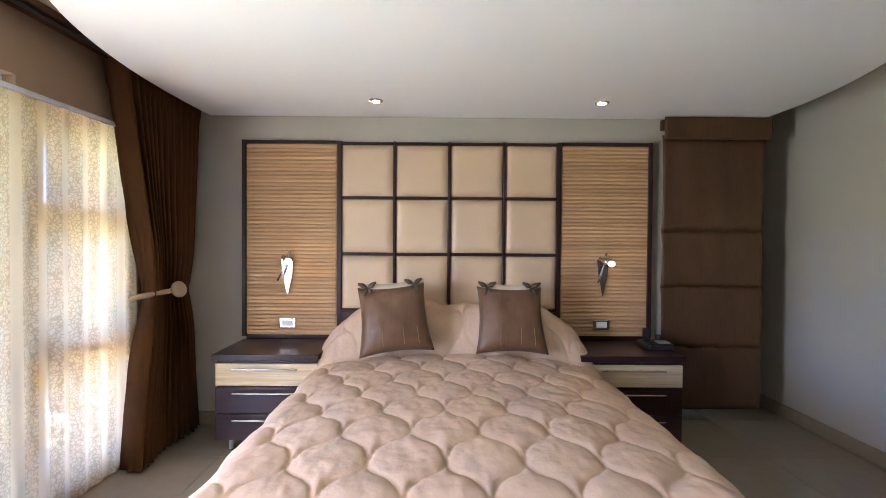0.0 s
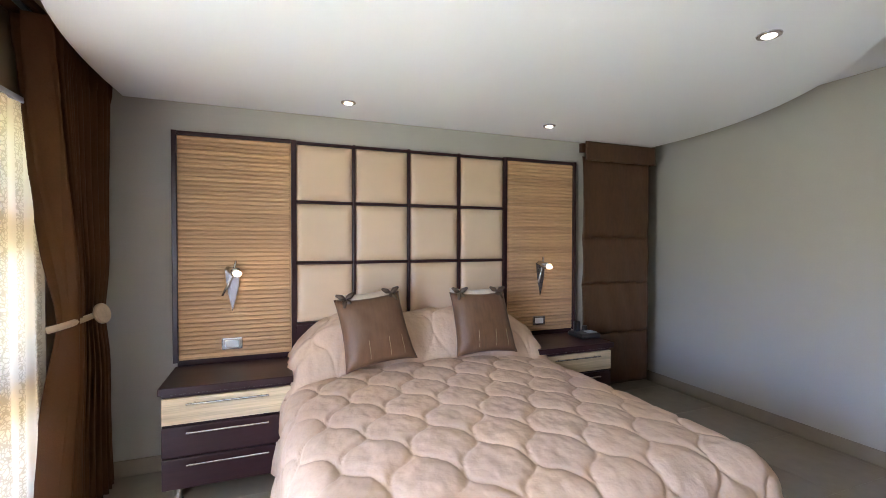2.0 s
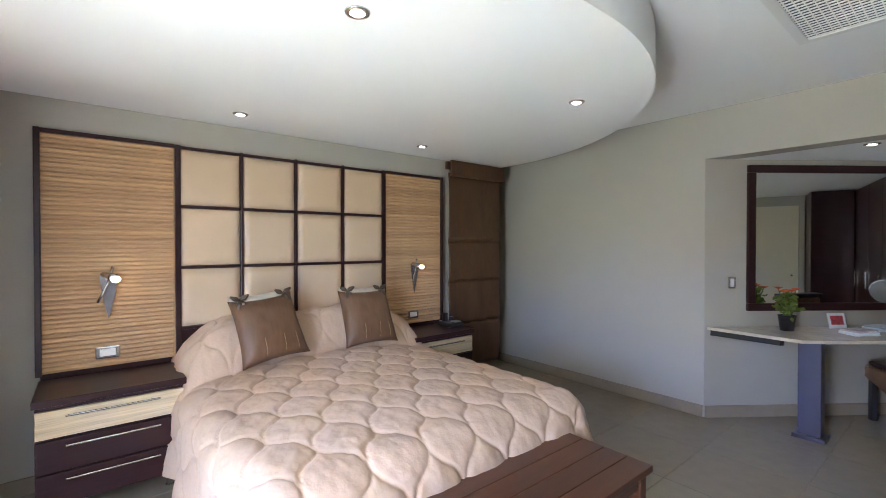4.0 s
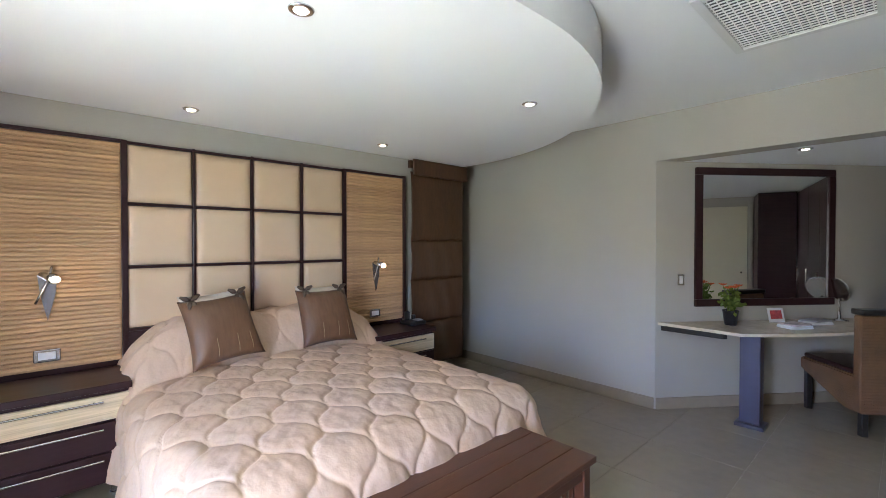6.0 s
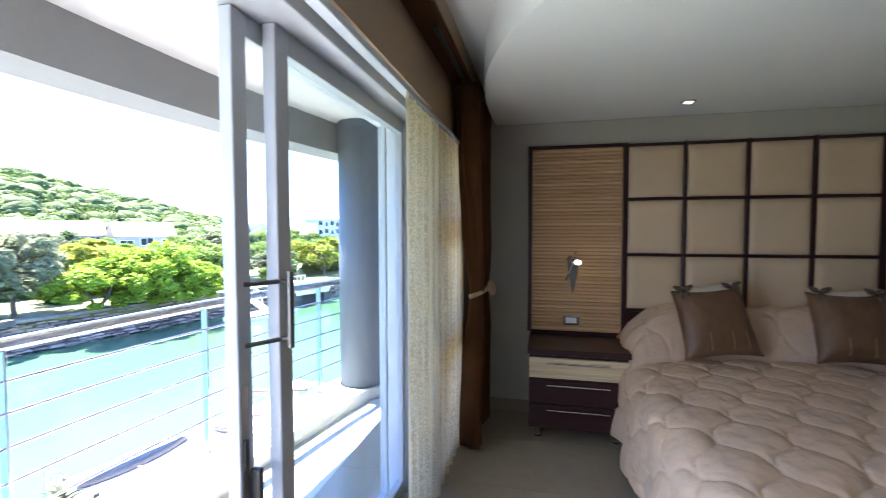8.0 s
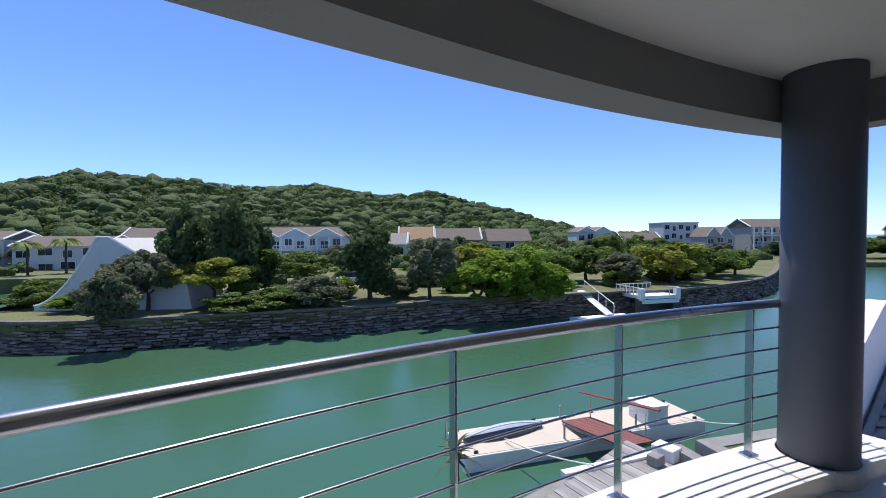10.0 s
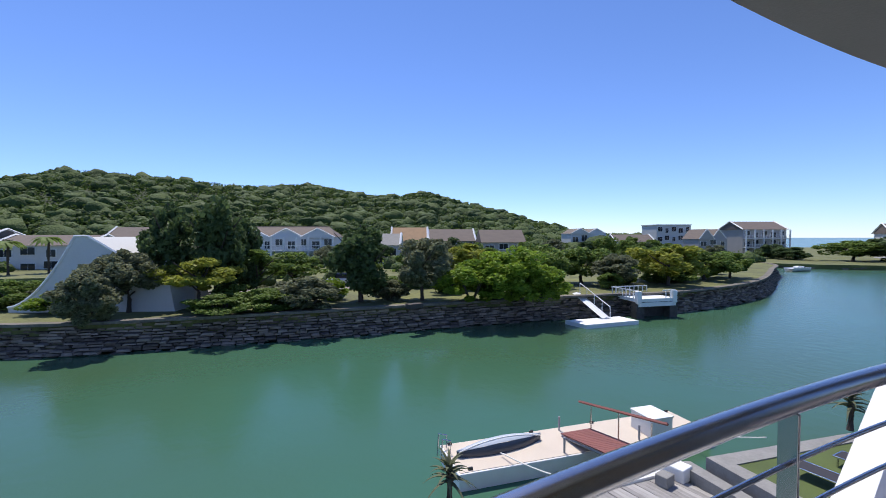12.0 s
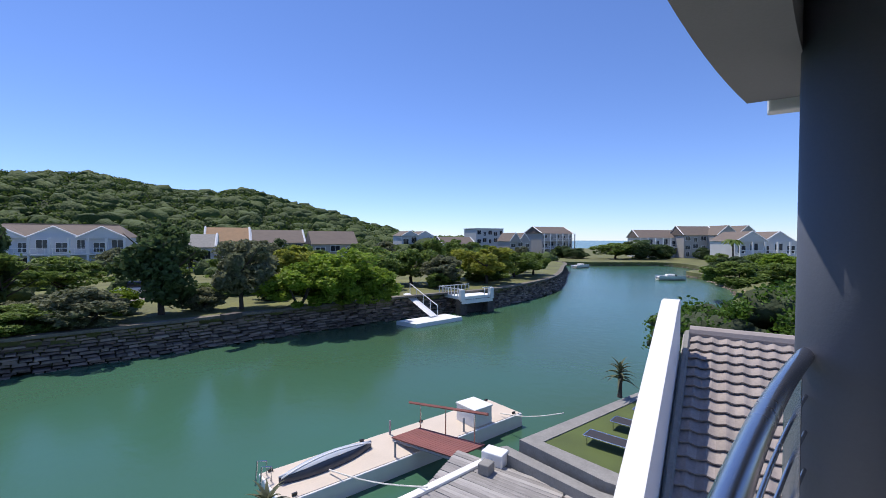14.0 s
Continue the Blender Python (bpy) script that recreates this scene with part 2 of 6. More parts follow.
solid("wall_alcove", _bm, M_WALL, "warm grey slanting wall of the dressing alcove", "wall", "structure")
solid("alcove_ceiling", prism([(2.69, 1.67), (4.4, 0.39), (4.4, -2.2), (2.69, -2.2)], 2.2, 2.3), M_CEIL, "white lowered ceiling over the dressing alcove", "ceiling", "structure")
solid("ceiling", box(-2.5, -2.4, 2.61, 4.6, 4.6, 2.75), M_CEIL, "white painted ceiling", "ceiling", "structure")


def bulkhead_outline(n=72):
    pts = []
    for k in range(n + 1):
        a = math.pi * k / n
        c, s = math.cos(a), math.sin(a)
        ax, p = (2.12, 1.92) if c >= 0 else (2.09, 2.5)
        x = ax * math.copysign(abs(c) ** (2 / p), c)
        y = 3.6 - 2.33 * abs(s) ** (2 / p)
        pts.append((x, y))
    return [(2.12, 3.909)] + pts + [(-2.09, 3.909)]


_bm = prism(bulkhead_outline(), 2.36, 2.608)
bmesh.ops.bevel(_bm, geom=[e for e in _bm.edges if all(v.co.z < 2.4 for v in e.verts)], offset=0.008, segments=2, affect="EDGES")
solid("ceiling_bulkhead", _bm, M_CEIL, "white curved dropped ceiling over the bed", "ceiling", "structure")

# the floor: a bed of grout with the tiles on it
floor = solid("floor", box(-2.5, -2.4, -0.2, 4.6, 4.6, -0.0025), M_GROUT, "polished cream floor tiles", "floor", "structure")


def skirting(name, x0, y0, x1, y1):
    d = Vector((x1 - x0, y1 - y0, 0))
    m = Matrix.Translation((x0, y0, 0)) @ Matrix.Rotation(math.atan2(d.y, d.x), 4, "Z")
    solid(name, box(0, 0, 0, d.length, 0.012, 0.10, 0.002, m=m), M_FLOOR, "cream tile skirting along the wall", "baseboard", "structure")


skirting("baseboard", 2.478, 4.38, 2.478, 1.83)
skirting("baseboard", 2.488, 1.806, 4.38, 0.387)
skirting("baseboard", 1.40, 3.898, 1.27, 3.898)
skirting("baseboard", -1.80, 3.898, -2.29, 3.898)
skirting("baseboard", -2.29, 3.9, -2.29, 3.34)

# curtain pelmet along the window wall
pelmet = thing("curtain_pelmet", (-2.22, 2, 2.47), "brown painted curtain pelmet under the ceiling", "pelmet", kind="structure")
part("board", box(-2.298, -2.19, 2.47, -2.17, 3.905, 2.50, 0.004), M_CURTAIN, pelmet)
part("trim", box(-2.185, -2.19, 2.50, -2.165, 3.905, 2.606, 0.004), M_TAN, pelmet)
part("curtain_rail", cyl((-2.20, 2.3, 2.455), (-2.20, 3.9, 2.455), 0.012), M_BLACK, pelmet)


# ---- headboard ----
def pillow_panel(x0, x1, z0, z1, y, depth):
    """A padded leather square, proud of its frame."""
    def fn(u, v):
        e = (1 - abs(2 * u - 1) ** 9) * (1 - abs(2 * v - 1) ** 9)
        return (x0 + u * (x1 - x0), y - depth * (0.25 + 0.75 * max(0, e) ** 0.5), z0 + v * (z1 - z0))
    return grid(14, 14, fn)


hb = thing("headboard", (-0.27, 3.9, 0), "wall-high headboard of cream leather squares and striped wood in dark frames", "headboard")
part("backing", box(-1.80, 3.885, 0.10, 1.255, 3.908, 2.14), M_WENGE, hb)
XS, ZS = [-1.090, -0.676, -0.262, 0.152, 0.566], [0.89, 1.315, 1.741, 2.15]
for i in range(4):
    for j in range(3):
        part("leather_panel", pillow_panel(XS[i] + 0.012, XS[i + 1] - 0.012, ZS[j] + 0.012, ZS[j + 1] - 0.012, 3.884, 0.035), M_LEATHER, hb, "padded cream leather square", smooth=True)
for x in XS:
    w = 0.017 if x in (XS[0], XS[-1]) else 0.009
    part("frame_bar", box(x - w, 3.850, 0.50, x + w, 3.886, 2.165, 0.003), M_WENGE, hb)
for z in ZS:
    part("frame_bar", box(-1.085, 3.852, z - 0.009, 0.561, 3.884, z + 0.009, 0.003), M_WENGE, hb)
part("lower_rail", box(-1.085, 3.856, 0.50, 0.561, 3.884, 0.88, 0.003), M_WENGE, hb)
for x0, x1 in ((-1.806, -1.108), (0.584, 1.260)):
    side = part("side_panel", box(x0, 3.872, 0.70, x1, 3.884, 2.15), M_ZEBRA, hb, "horizontally ribbed striped wood panel")
    n = 50
    me = None
    for k in range(n):
        z = 0.712 + (2.140 - 0.712) * k / n
        if me is None:
            b = box(x0 + 0.005, 3.862, 0, x1 - 0.005, 3.8715, 0.0255, 0.0078, seg=2)
            me = bpy.data.meshes.new("slat")
            b.to_mesh(me)
            b.free()
        s = link_mesh("slat", me, M_ZEBRA, side)
        s.location.z = z
    for bx in (((x0 - 0.014, x0 + 0.016),) if x0 < -1 else ((x1 - 0.016, x1 + 0.014),)):
        part("frame_bar", box(bx[0], 3.846, 0.69, bx[1], 3.8835, 2.168, 0.003), M_WENGE, hb)
    part("frame_bar", box(x0 + 0.016 * (x0 < -1), 3.848, 2.142, x1 - 0.016 * (x0 > -1), 3.8835, 2.166, 0.003), M_WENGE, hb)


# ---- bedside cabinets ----
def nightstand(x0, x1, label):
    t = thing("bedside_cabinet", ((x0 + x1) / 2, 3.62, 0), label, "bedside cabinet", "bedside cabinets")
    part("top", box(x0 - 0.005, 3.385, 0.632, x1 + 0.005, 3.845, 0.671, 0.004), M_WENGE, t)
    part("body", box(x0 + 0.005, 3.43, 0.10, x1 - 0.005, 3.84, 0.631, 0.003), M_WENGE, t)
    for z0, z1, m, lab in ((0.462, 0.606, M_ZEBRA_FRONT, "pale striped wood drawer front"), (0.283, 0.448, M_WENGE, ""), (0.104, 0.272, M_WENGE, "")):
        dr = part("drawer", box(x0 + 0.008, 3.405, z0, x1 - 0.008, 3.429, z1, 0.003), m, t, lab)
        zh = z1 - 0.03
        part("handle", cyl((x0 + 0.13, 3.378, zh), (x1 - 0.13, 3.378, zh), 0.0055, n=10), M_CHROME, dr, "slim steel bar handle")
        for xx in (x0 + 0.17, x1 - 0.17):
            part("handle_post", cyl((xx, 3.378, zh), (xx, 3.405, zh), 0.0045, n=8), M_CHROME, dr)
    for xx in (x0 + 0.07, x1 - 0.07):
        for yy in (3.50, 3.79):
            part("foot", lathe([(0.026, 0), (0.026, 0.006), (0.020, 0.01), (0.020, 0.099)], 14, at=(xx, yy, 0)), M_CHROME, t, "round steel foot")
    return t


nightstand(-1.80, -1.12, "dark wenge bedside cabinet with one pale striped drawer")
nightstand(0.60, 1.28, "dark wenge bedside cabinet with a telephone on it")

# ---- bed ----
bed = thing("bed", (-0.265, 2.9, 0), "double bed under a rose-beige quilted bedspread reaching the floor", "bed")
BX, BW, BY0, BL, BT = -0.225, 0.79, 3.86, 1.93, 0.612
part("base", box(BX - 0.76, 1.93, 0.06, BX + 0.76, 3.84, 0.34, 0.02), M_CURTAIN, bed)
part("mattress", box(BX - 0.76, 1.93, 0.345, BX + 0.76, 3.84, 0.55, 0.05), M_WHITE, bed)


def ogee(u, v):
    """Height of the quilting, in metres, over the cloth's own plane: staggered onion shapes, rounder towards the foot."""
    L, P = 0.43, 0.138
    A = 0.485 * P
    u, v = u + 0.215, v - 1.78
    k0 = math.floor(u / P - 0.5)
    best = 1.0
    for k in range(k0 - 1, k0 + 3):
        ph = 2 * math.pi * v / L
        sk = ph + 0.45 * math.sin(ph) ** 2
        c = math.cos(sk)
        side = -1 if k % 2 else 1
        wv = side * math.copysign(abs(c) ** 0.85, c)
        slope = A * 2 * math.pi / L * math.sin(sk)
        best = min(best, abs(u - (k + 0.5) * P - A * wv) / math.sqrt(1 + slope * slope))
    return 0.009 * (1 - math.exp(-best / 0.006)) + 0.013 * min(1.0, best / 0.075) ** 0.6


def bedspread(uu, vv):
    u, v = (uu - 0.5) * 2.80, vv * 2.60 - 0.02
    su, sv = max(0.0, abs(u) - BW), max(0.0, v - BL)
    d = math.hypot(su, sv)
    k = min(1.0, 0.60 / d) if d > 0 else 1.0
    dd = d * k
    r = 0.15
    out, drop = (r * math.sin(min(dd / r, math.pi / 2)), r * (1 - math.cos(min(dd / r, math.pi / 2)))) if d > 0 else (0, 0)
    low = max(0.0, dd - r * math.pi / 2)
    fold = 0.03 * math.sin((v if su > sv else u) * 15 + 2.0 * math.sin(v * 3.1)) * min(1.0, low / 0.35) if d > 0 else 0
    out += low * (0.30 if u > 0 or sv > su else 0.10) + fold
    drop += low * 0.985
    nx, ny = (math.copysign(su / d, u), -sv / d) if d > 0 else (0, 0)
    x = max(-BW, min(BW, u)) + nx * out
    y = BY0 - min(v, BL) + ny * out
    crown = 0.04 * (1 - (min(abs(u), BW) / BW) ** 3) * (1 - max(0.0, (v - 1.4) / 0.55) ** 2 if v > 1.4 else 1)
    z = BT + crown - drop
    # pillows under the cloth at the head, with a tuck in front of them that bends round the sides
    edge = 0.40 + 0.10 * min(1.0, abs(u) / 0.8) ** 2
    a = min(1.0, max(0.0, (edge - 0.02 - v) / 0.24))
    head = 0.0
    if a > 0:
        head = 0.29 * math.sin(a * math.pi / 2) ** 0.9
        head *= 1 - 0.08 * math.exp(-((u + 0.02) / 0.10) ** 2)
        if abs(u) > 0.50:
            head *= max(0.0, 1 - ((abs(u) - 0.50) / 0.50) ** 2.2) if abs(u) < 1.0 else 0
        head += a * (0.022 * noise.noise(Vector((u * 4, v * 13, 5.1))) + 0.011 * noise.noise(Vector((u * 9, v * 28, 8.1))))
    tuck = -0.024 * math.exp(-((v - edge) / 0.022) ** 2)
    q = ogee(u, v)
    w = noise.noise(Vector((u * 6, v * 6, 0.3))) * 0.006 + noise.noise(Vector((u * 19, v * 19, 3.3))) * 0.0045 + noise.noise(Vector((u * 42, v * 30, 1.3))) * 0.002
    if d <= 0 or dd < r:
        t = dd / r if d > 0 else 0.0
        z += (q + w) * (1 - 0.7 * t) + head + tuck
        x += nx * (q + w) * t
        y += ny * (q + w) * t
    else:
        x += nx * (q + w)
        y += ny * (q + w)
        z += head * 0.3 + (q + w) * 0.3 * max(0.0, 1 - low / 0.1)
    return (BX + x, y, max(z, 0.012))


_bm = grid(340, 320, bedspread)
part("bedspread", _bm, M_QUILT, bed, "quilted bedspread with an onion-shaped stitch pattern", smooth=True)

# ---- bench at the foot ----
bench = thing("bench", (-0.265, 1.55, 0), "dark red-brown wooden bench at the foot of the bed", "bench")
for k in range(4):
    y0 = 1.305 + k * 0.1225
    part("plank", box(-0.985, y0, 0.418, 0.455, y0 + 0.120, 0.450, 0.004), M_BENCH, bench)
for x in (-0.96, 0.375):
    for y in (1.325, 1.715):
        part("leg", box(x, y, 0, x + 0.055, y + 0.055, 0.417, 0.004), M_BENCH, bench)
    part("end_rail", box(x + 0.012, 1.381, 0.345, x + 0.043, 1.714, 0.416, 0.003), M_BENCH, bench)
    part("end_rail", box(x + 0.012, 1.381, 0.08, x + 0.043, 1.714, 0.12, 0.003), M_BENCH, bench)
    for k in range(8):
        y = 1.395 + k * 0.0405
        part("slat", box(x + 0.018, y, 0.121, x + 0.037, y + 0.022, 0.344, 0.002), M_BENCH, bench)
for y in (1.335, 1.735):
    part("side_rail", box(-0.904, y, 0.345, 0.374, y + 0.028, 0.416, 0.003), M_BENCH, bench)
    part("side_rail", box(-0.904, y, 0.08, 0.374, y + 0.028, 0.12, 0.003), M_BENCH, bench)

# ---- curtain, tieback, lace ----
def curtain(u, v):
    z = 0.02 + v * 2.425
    t = 1.06
    if z > t:
        s = (z - t) / (2.445 - t)
        y0, y1 = 3.29 - 0.24 * s ** 1.3, 3.68 + 0.22 * s ** 0.7
    else:
        s = (t - z) / t
        y0, y1 = 3.29 - 0.14 * s ** 0.8, 3.68 + 0.2 * s ** 0.7
    squeeze = 1 - 0.38 * math.exp(-((z - t) / 0.22) ** 2)
    n = 13
    y = y0 + (y1 - y0) * u + 0.012 * math.sin(u * 2 * math.pi * n * 2)
    depth = (0.058 + 0.02 * math.sin(u * 9 + 1)) * squeeze
    x = -2.185 + depth * math.sin(u * 2 * math.pi * n + 0.6 * math.sin(z * 2.3 + u * 5)) + 0.03 * math.exp(-((z - t) / 0.4) ** 2)
    if z > 2.30:
        x += 0.01 * math.sin(u * 260)
    return (x, y, z)


cur = thing("curtain", (-2.185, 3.4, 0), "full-length brown curtain held by a pale tieback", "curtain")
c = part("cloth", grid(312, 60, curtain), M_CURTAIN, cur, smooth=True)
md = c.modifiers.new("thickness", "SOLIDIFY")
md.thickness = 0.003
_pts = [(-2.19 + 0.085 * math.sin(a), 3.42 - 0.235 * math.cos(a), 1.055 + 0.02 * math.sin(a)) for a in (math.pi * (k / 20) * 0.93 for k in range(21))]
tb = thing("curtain_tieback", (-2.1, 3.45, 1.06), "pale rope tieback with a round wooden disc", "tieback")
M_PALE = mat("pale_wood", (0.45, 0.33, 0.22), 0.5, var=0.15, scale=8, fine=60, bump=0.03)
part("band", tube(_pts, 0.011, 8, flat=1.5), M_PALE, tb, smooth=True)
part("disc", lathe([(0.0, 0), (0.048, 0), (0.055, 0.006), (0.055, 0.014), (0.048, 0.02), (0.0, 0.02)], 28), M_PALE, tb, smooth=False)
_d = tb.children[-1]
_d.matrix_parent_inverse = Matrix.Identity(4)
_d.matrix_basis = Matrix.Translation((0.02, 0.035, 0.02)) @ Matrix.Rotation(radians(75), 4, "Y") @ Matrix.Rotation(radians(20), 4, "X")


def lace_material():
    """Sheer cloth with a woven pattern of small flowers and vines in stripes."""
    m = bpy.data.materials.new("patterned_lace")
    m.use_nodes = True
    nt = m.node_tree
    N, L = nt.nodes, nt.links
    N.remove(N["Principled BSDF"])
    tc = N.new("ShaderNodeTexCoord")
    sep = N.new("ShaderNodeSeparateXYZ")
    L.new(tc.outputs["Object"], sep.inputs[0])
    vo = N.new("ShaderNodeTexVoronoi")
    vo.feature = "DISTANCE_TO_EDGE"
    vo.inputs["Scale"].default_value = 52
    nz = N.new("ShaderNodeTexNoise")
    nz.inputs["Scale"].default_value = 16
    mixv = N.new("ShaderNodeVectorMath")
    mixv.operation = "MULTIPLY_ADD"
    mixv.inputs[1].default_value = (0.06, 0.06, 0.06)
    L.new(tc.outputs["Object"], nz.inputs["Vector"])
    L.new(nz.outputs["Color"], mixv.inputs[0])
    L.new(tc.outputs["Object"], mixv.inputs[2])
    L.new(mixv.outputs[0], vo.inputs["Vector"])
    line = N.new("ShaderNodeMath")
    line.operation = "LESS_THAN"
    line.inputs[1].default_value = 0.11
    L.new(vo.outputs["Distance"], line.inputs[0])
    wv = N.new("ShaderNodeMath")
    wv.operation = "SINE"
    sc = N.new("ShaderNodeMath")
    sc.operation = "MULTIPLY"
    sc.inputs[1].default_value = 2 * math.pi / 0.13
    L.new(sep.outputs["Y"], sc.inputs[0])
    L.new(sc.outputs[0], wv.inputs[0])
    band = N.new("ShaderNodeMath")
    band.operation = "GREATER_THAN"
    band.inputs[1].default_value = -0.45
    L.new(wv.outputs[0], band.inputs[0])
    both = N.new("ShaderNodeMath")
    both.operation = "MULTIPLY"
    L.new(line.outputs[0], both.inputs[0])
    L.new(band.outputs[0], both.inputs[1])
    dens = N.new("ShaderNodeMapRange")
    dens.inputs["To Min"].default_value, dens.inputs["To Max"].default_value = 0.86, 0.99
    L.new(both.outputs[0], dens.inputs[0])
    tr = N.new("ShaderNodeBsdfTransparent")
    tl = N.new("ShaderNodeBsdfTranslucent")
    tint = N.new("ShaderNodeMix")
    tint.data_type = "RGBA"
    tint.inputs[6].default_value, tint.inputs[7].default_value = (0.64, 0.49, 0.31, 1), (0.25, 0.18, 0.10, 1)
    L.new(both.outputs[0], tint.inputs[0])
    L.new(tint.outputs[2], tl.inputs[0])
    df = N.new("ShaderNodeBsdfDiffuse")
    df.inputs[0].default_value = (0.60, 0.46, 0.30, 1)
    cloth = N.new("ShaderNodeMixShader")
    cloth.inputs[0].default_value = 0.45
    L.new(tl.outputs[0], cloth.inputs[1])
    L.new(df.outputs[0], cloth.inputs[2])
    mx = N.new("ShaderNodeMixShader")
    L.new(dens.outputs[0], mx.inputs[0])
    L.new(tr.outputs[0], mx.inputs[1])
    L.new(cloth.outputs[0], mx.inputs[2])
    L.new(mx.outputs[0], N["Material Output"].inputs[0])
    return m


M_LACE = lace_material()


def lace(u, v):
    z = 0.03 + v * 2.05
    y = 2.03 + u * 1.31
    return (-2.262 + 0.012 * math.sin(u * 2 * math.pi * 12 + math.sin(z * 1.3)) * (0.5 + 0.5 * (1 - v)), y, z)


lc = thing("lace_curtain", (-2.26, 2.85, 0), "sheer cream lace curtain with a small vine pattern", "curtain")
part("cloth", grid(200, 20, lace), M_LACE, lc, smooth=True)
part("rail", box(-2.290, 0.25, 2.078, -2.250, 3.36, 2.104, 0.004), M_ALU, lc, "pale aluminium curtain track")

# ---- recess blind ----
bl = thing("roman_blind", (1.72, 3.84, 0), "brown silk roman blind let down before the recess", "blind")
ZB = [0.15, 0.62, 1.08, 1.50, 2.22]


def blind_panel(z0, z1):
    def fn(u, v):
        bulge = 0.020 * math.sin(math.pi * v) ** 0.6 * (1 - 0.5 * v) + 0.004 * math.sin(u * 23 + v * 3) + 0.004 * noise.noise(Vector((u * 7, v * 5, z0 * 9)))
        return (1.345 + u * 0.77, 3.858 - bulge, z0 + v * (z1 - z0))
    return grid(30, 12, fn)


for z0, z1 in zip(ZB, ZB[1:]):
    p = part("panel", blind_panel(z0, z1 + 0.008), M_BLIND, bl, smooth=True)
    p.modifiers.new("thickness", "SOLIDIFY").thickness = 0.003
part("valance", grid(40, 8, lambda u, v: (1.335 + u * 0.80, 3.805 - 0.006 * math.sin(u * 21) * (1 - v), 2.185 + v * 0.165)), M_BLIND, bl, "pleated valance", smooth=True).modifiers.new("thickness", "SOLIDIFY").thickness = 0.012
part("valance_end", box(2.123, 3.812, 2.185, 2.135, 3.905, 2.352, 0.003), M_BLIND, bl)
part("head_rail", box(1.347, 3.866, 2.27, 2.093, 3.905, 2.348, 0.003), M_BLIND, bl)

# ---- sliding door, window ----
door = thing("sliding_door", (-2.42, 1.4, 0), "open sliding door of pale aluminium and clear glass", "sliding door")


def sash(name, x, y0, y1, z0, z1, w, t, parent, label=""):
    s = part(name, box(x - t / 2, y0, z0, x + t / 2, y0 + w, z1, 0.004), M_ALU, parent, label)
    part("stile", box(x - t / 2, y1 - w * 0.4, z0, x + t / 2, y1, z1, 0.004), M_ALU, s)
    part("rail", box(x - t / 2, y0 + w, z1 - w, x + t / 2, y1 - w * 0.4, z1, 0.003), M_ALU, s)
    part("rail", box(x - t / 2, y0 + w, z0, x + t / 2, y1 - w * 0.4, z0 + w * 1.3, 0.003), M_ALU, s)
    g = part("pane", box(x - 0.003, y0 + w, z0 + w, x + 0.003, y1 - w * 0.4, z1 - w), M_GLASS, s)
    g.visible_shadow = False
    return s


part("head_track", box(-2.55, 0.36, 2.10, -2.36, 2.61, 2.168, 0.004), M_ALU, door)
part("sill_track", box(-2.55, 0.36, 0.0, -2.36, 2.61, 0.025, 0.004), M_ALU, door)
part("jamb", box(-2.55, 0.361, 0.025, -2.41, 0.420, 2.1, 0.003), M_ALU, door)
part("jamb", box(-2.55, 2.582, 0.025, -2.36, 2.609, 2.1, 0.003), M_ALU, door)
s1 = sash("sliding_sash", -2.523, 1.300, 2.46, 0.027, 2.098, 0.06, 0.04, door)
s2 = sash("fixed_sash", -2.472, 1.415, 2.581, 0.027, 2.098, 0.068, 0.04, door)
M_DARKSTEEL = mat("dark_brushed_steel", (0.16, 0.15, 0.145), 0.35, metal=0.9, var=0.1, bump=0.02)
part("pull_handle", cyl((-2.425, 1.43, 1.165), (-2.425, 1.43, 1.39), 0.011), M_DARKSTEEL, s2, "brushed steel bar handle")
for zz in (1.19, 1.36):
    part("handle_post", cyl((-2.425, 1.43, zz), (-2.452, 1.43, zz), 0.007, n=10), M_DARKSTEEL, s2)
    part("handle_post", cyl((-2.503, 1.33, zz), (-2.455, 1.42, zz), 0.007, n=10), M_DARKSTEEL, s1)
part("lock_plate", box(-2.5029, 1.308, 0.72, -2.5015, 1.335, 1.08), M_CHROME, s1)
part("latch", box(-2.5015, 1.312, 0.86, -2.495, 1.33, 0.93, 0.002), M_BLACK, s1)
part("lock_knob", box(-2.5028, 1.338, 0.74, -2.47, 1.358, 0.84, 0.006), M_BLACK, s1)

win = thing("window", (-2.42, 2.9, 0), "tall window of pale frames behind the lace", "window", kind="structure")
M_WINF = mat("cream_window_frame", (0.55, 0.46, 0.33), 0.5, var=0.08)
for z0, z1 in ((0.062, 0.16), (0.74, 0.88), (1.46, 1.60), (1.97, 2.068)):
    part("frame_bar", box(-2.44, 2.66, z0, -2.38, 3.33, z1, 0.004), M_WINF, win)
for y0, y1 in ((2.661, 2.70), (2.79, 2.85), (3.24, 3.329)):
    for z0, z1 in ((0.16, 0.74), (0.88, 1.46), (1.60, 1.97)):
        part("frame_bar", box(-2.435, y0, z0, -2.385, y1, z1, 0.003), M_WINF, win)
for y0, y1 in ((2.70, 2.79), (2.85, 3.24)):
    for z0, z1 in ((0.16, 0.74), (0.88, 1.46), (1.60, 1.97)):
        part("pane", box(-2.412, y0, z0, -2.408, y1, z1), M_GLASS, win).visible_shadow = False

# ---- balcony ----
RC, RR = Vector((9.48, 1.0, 0)), 13.6


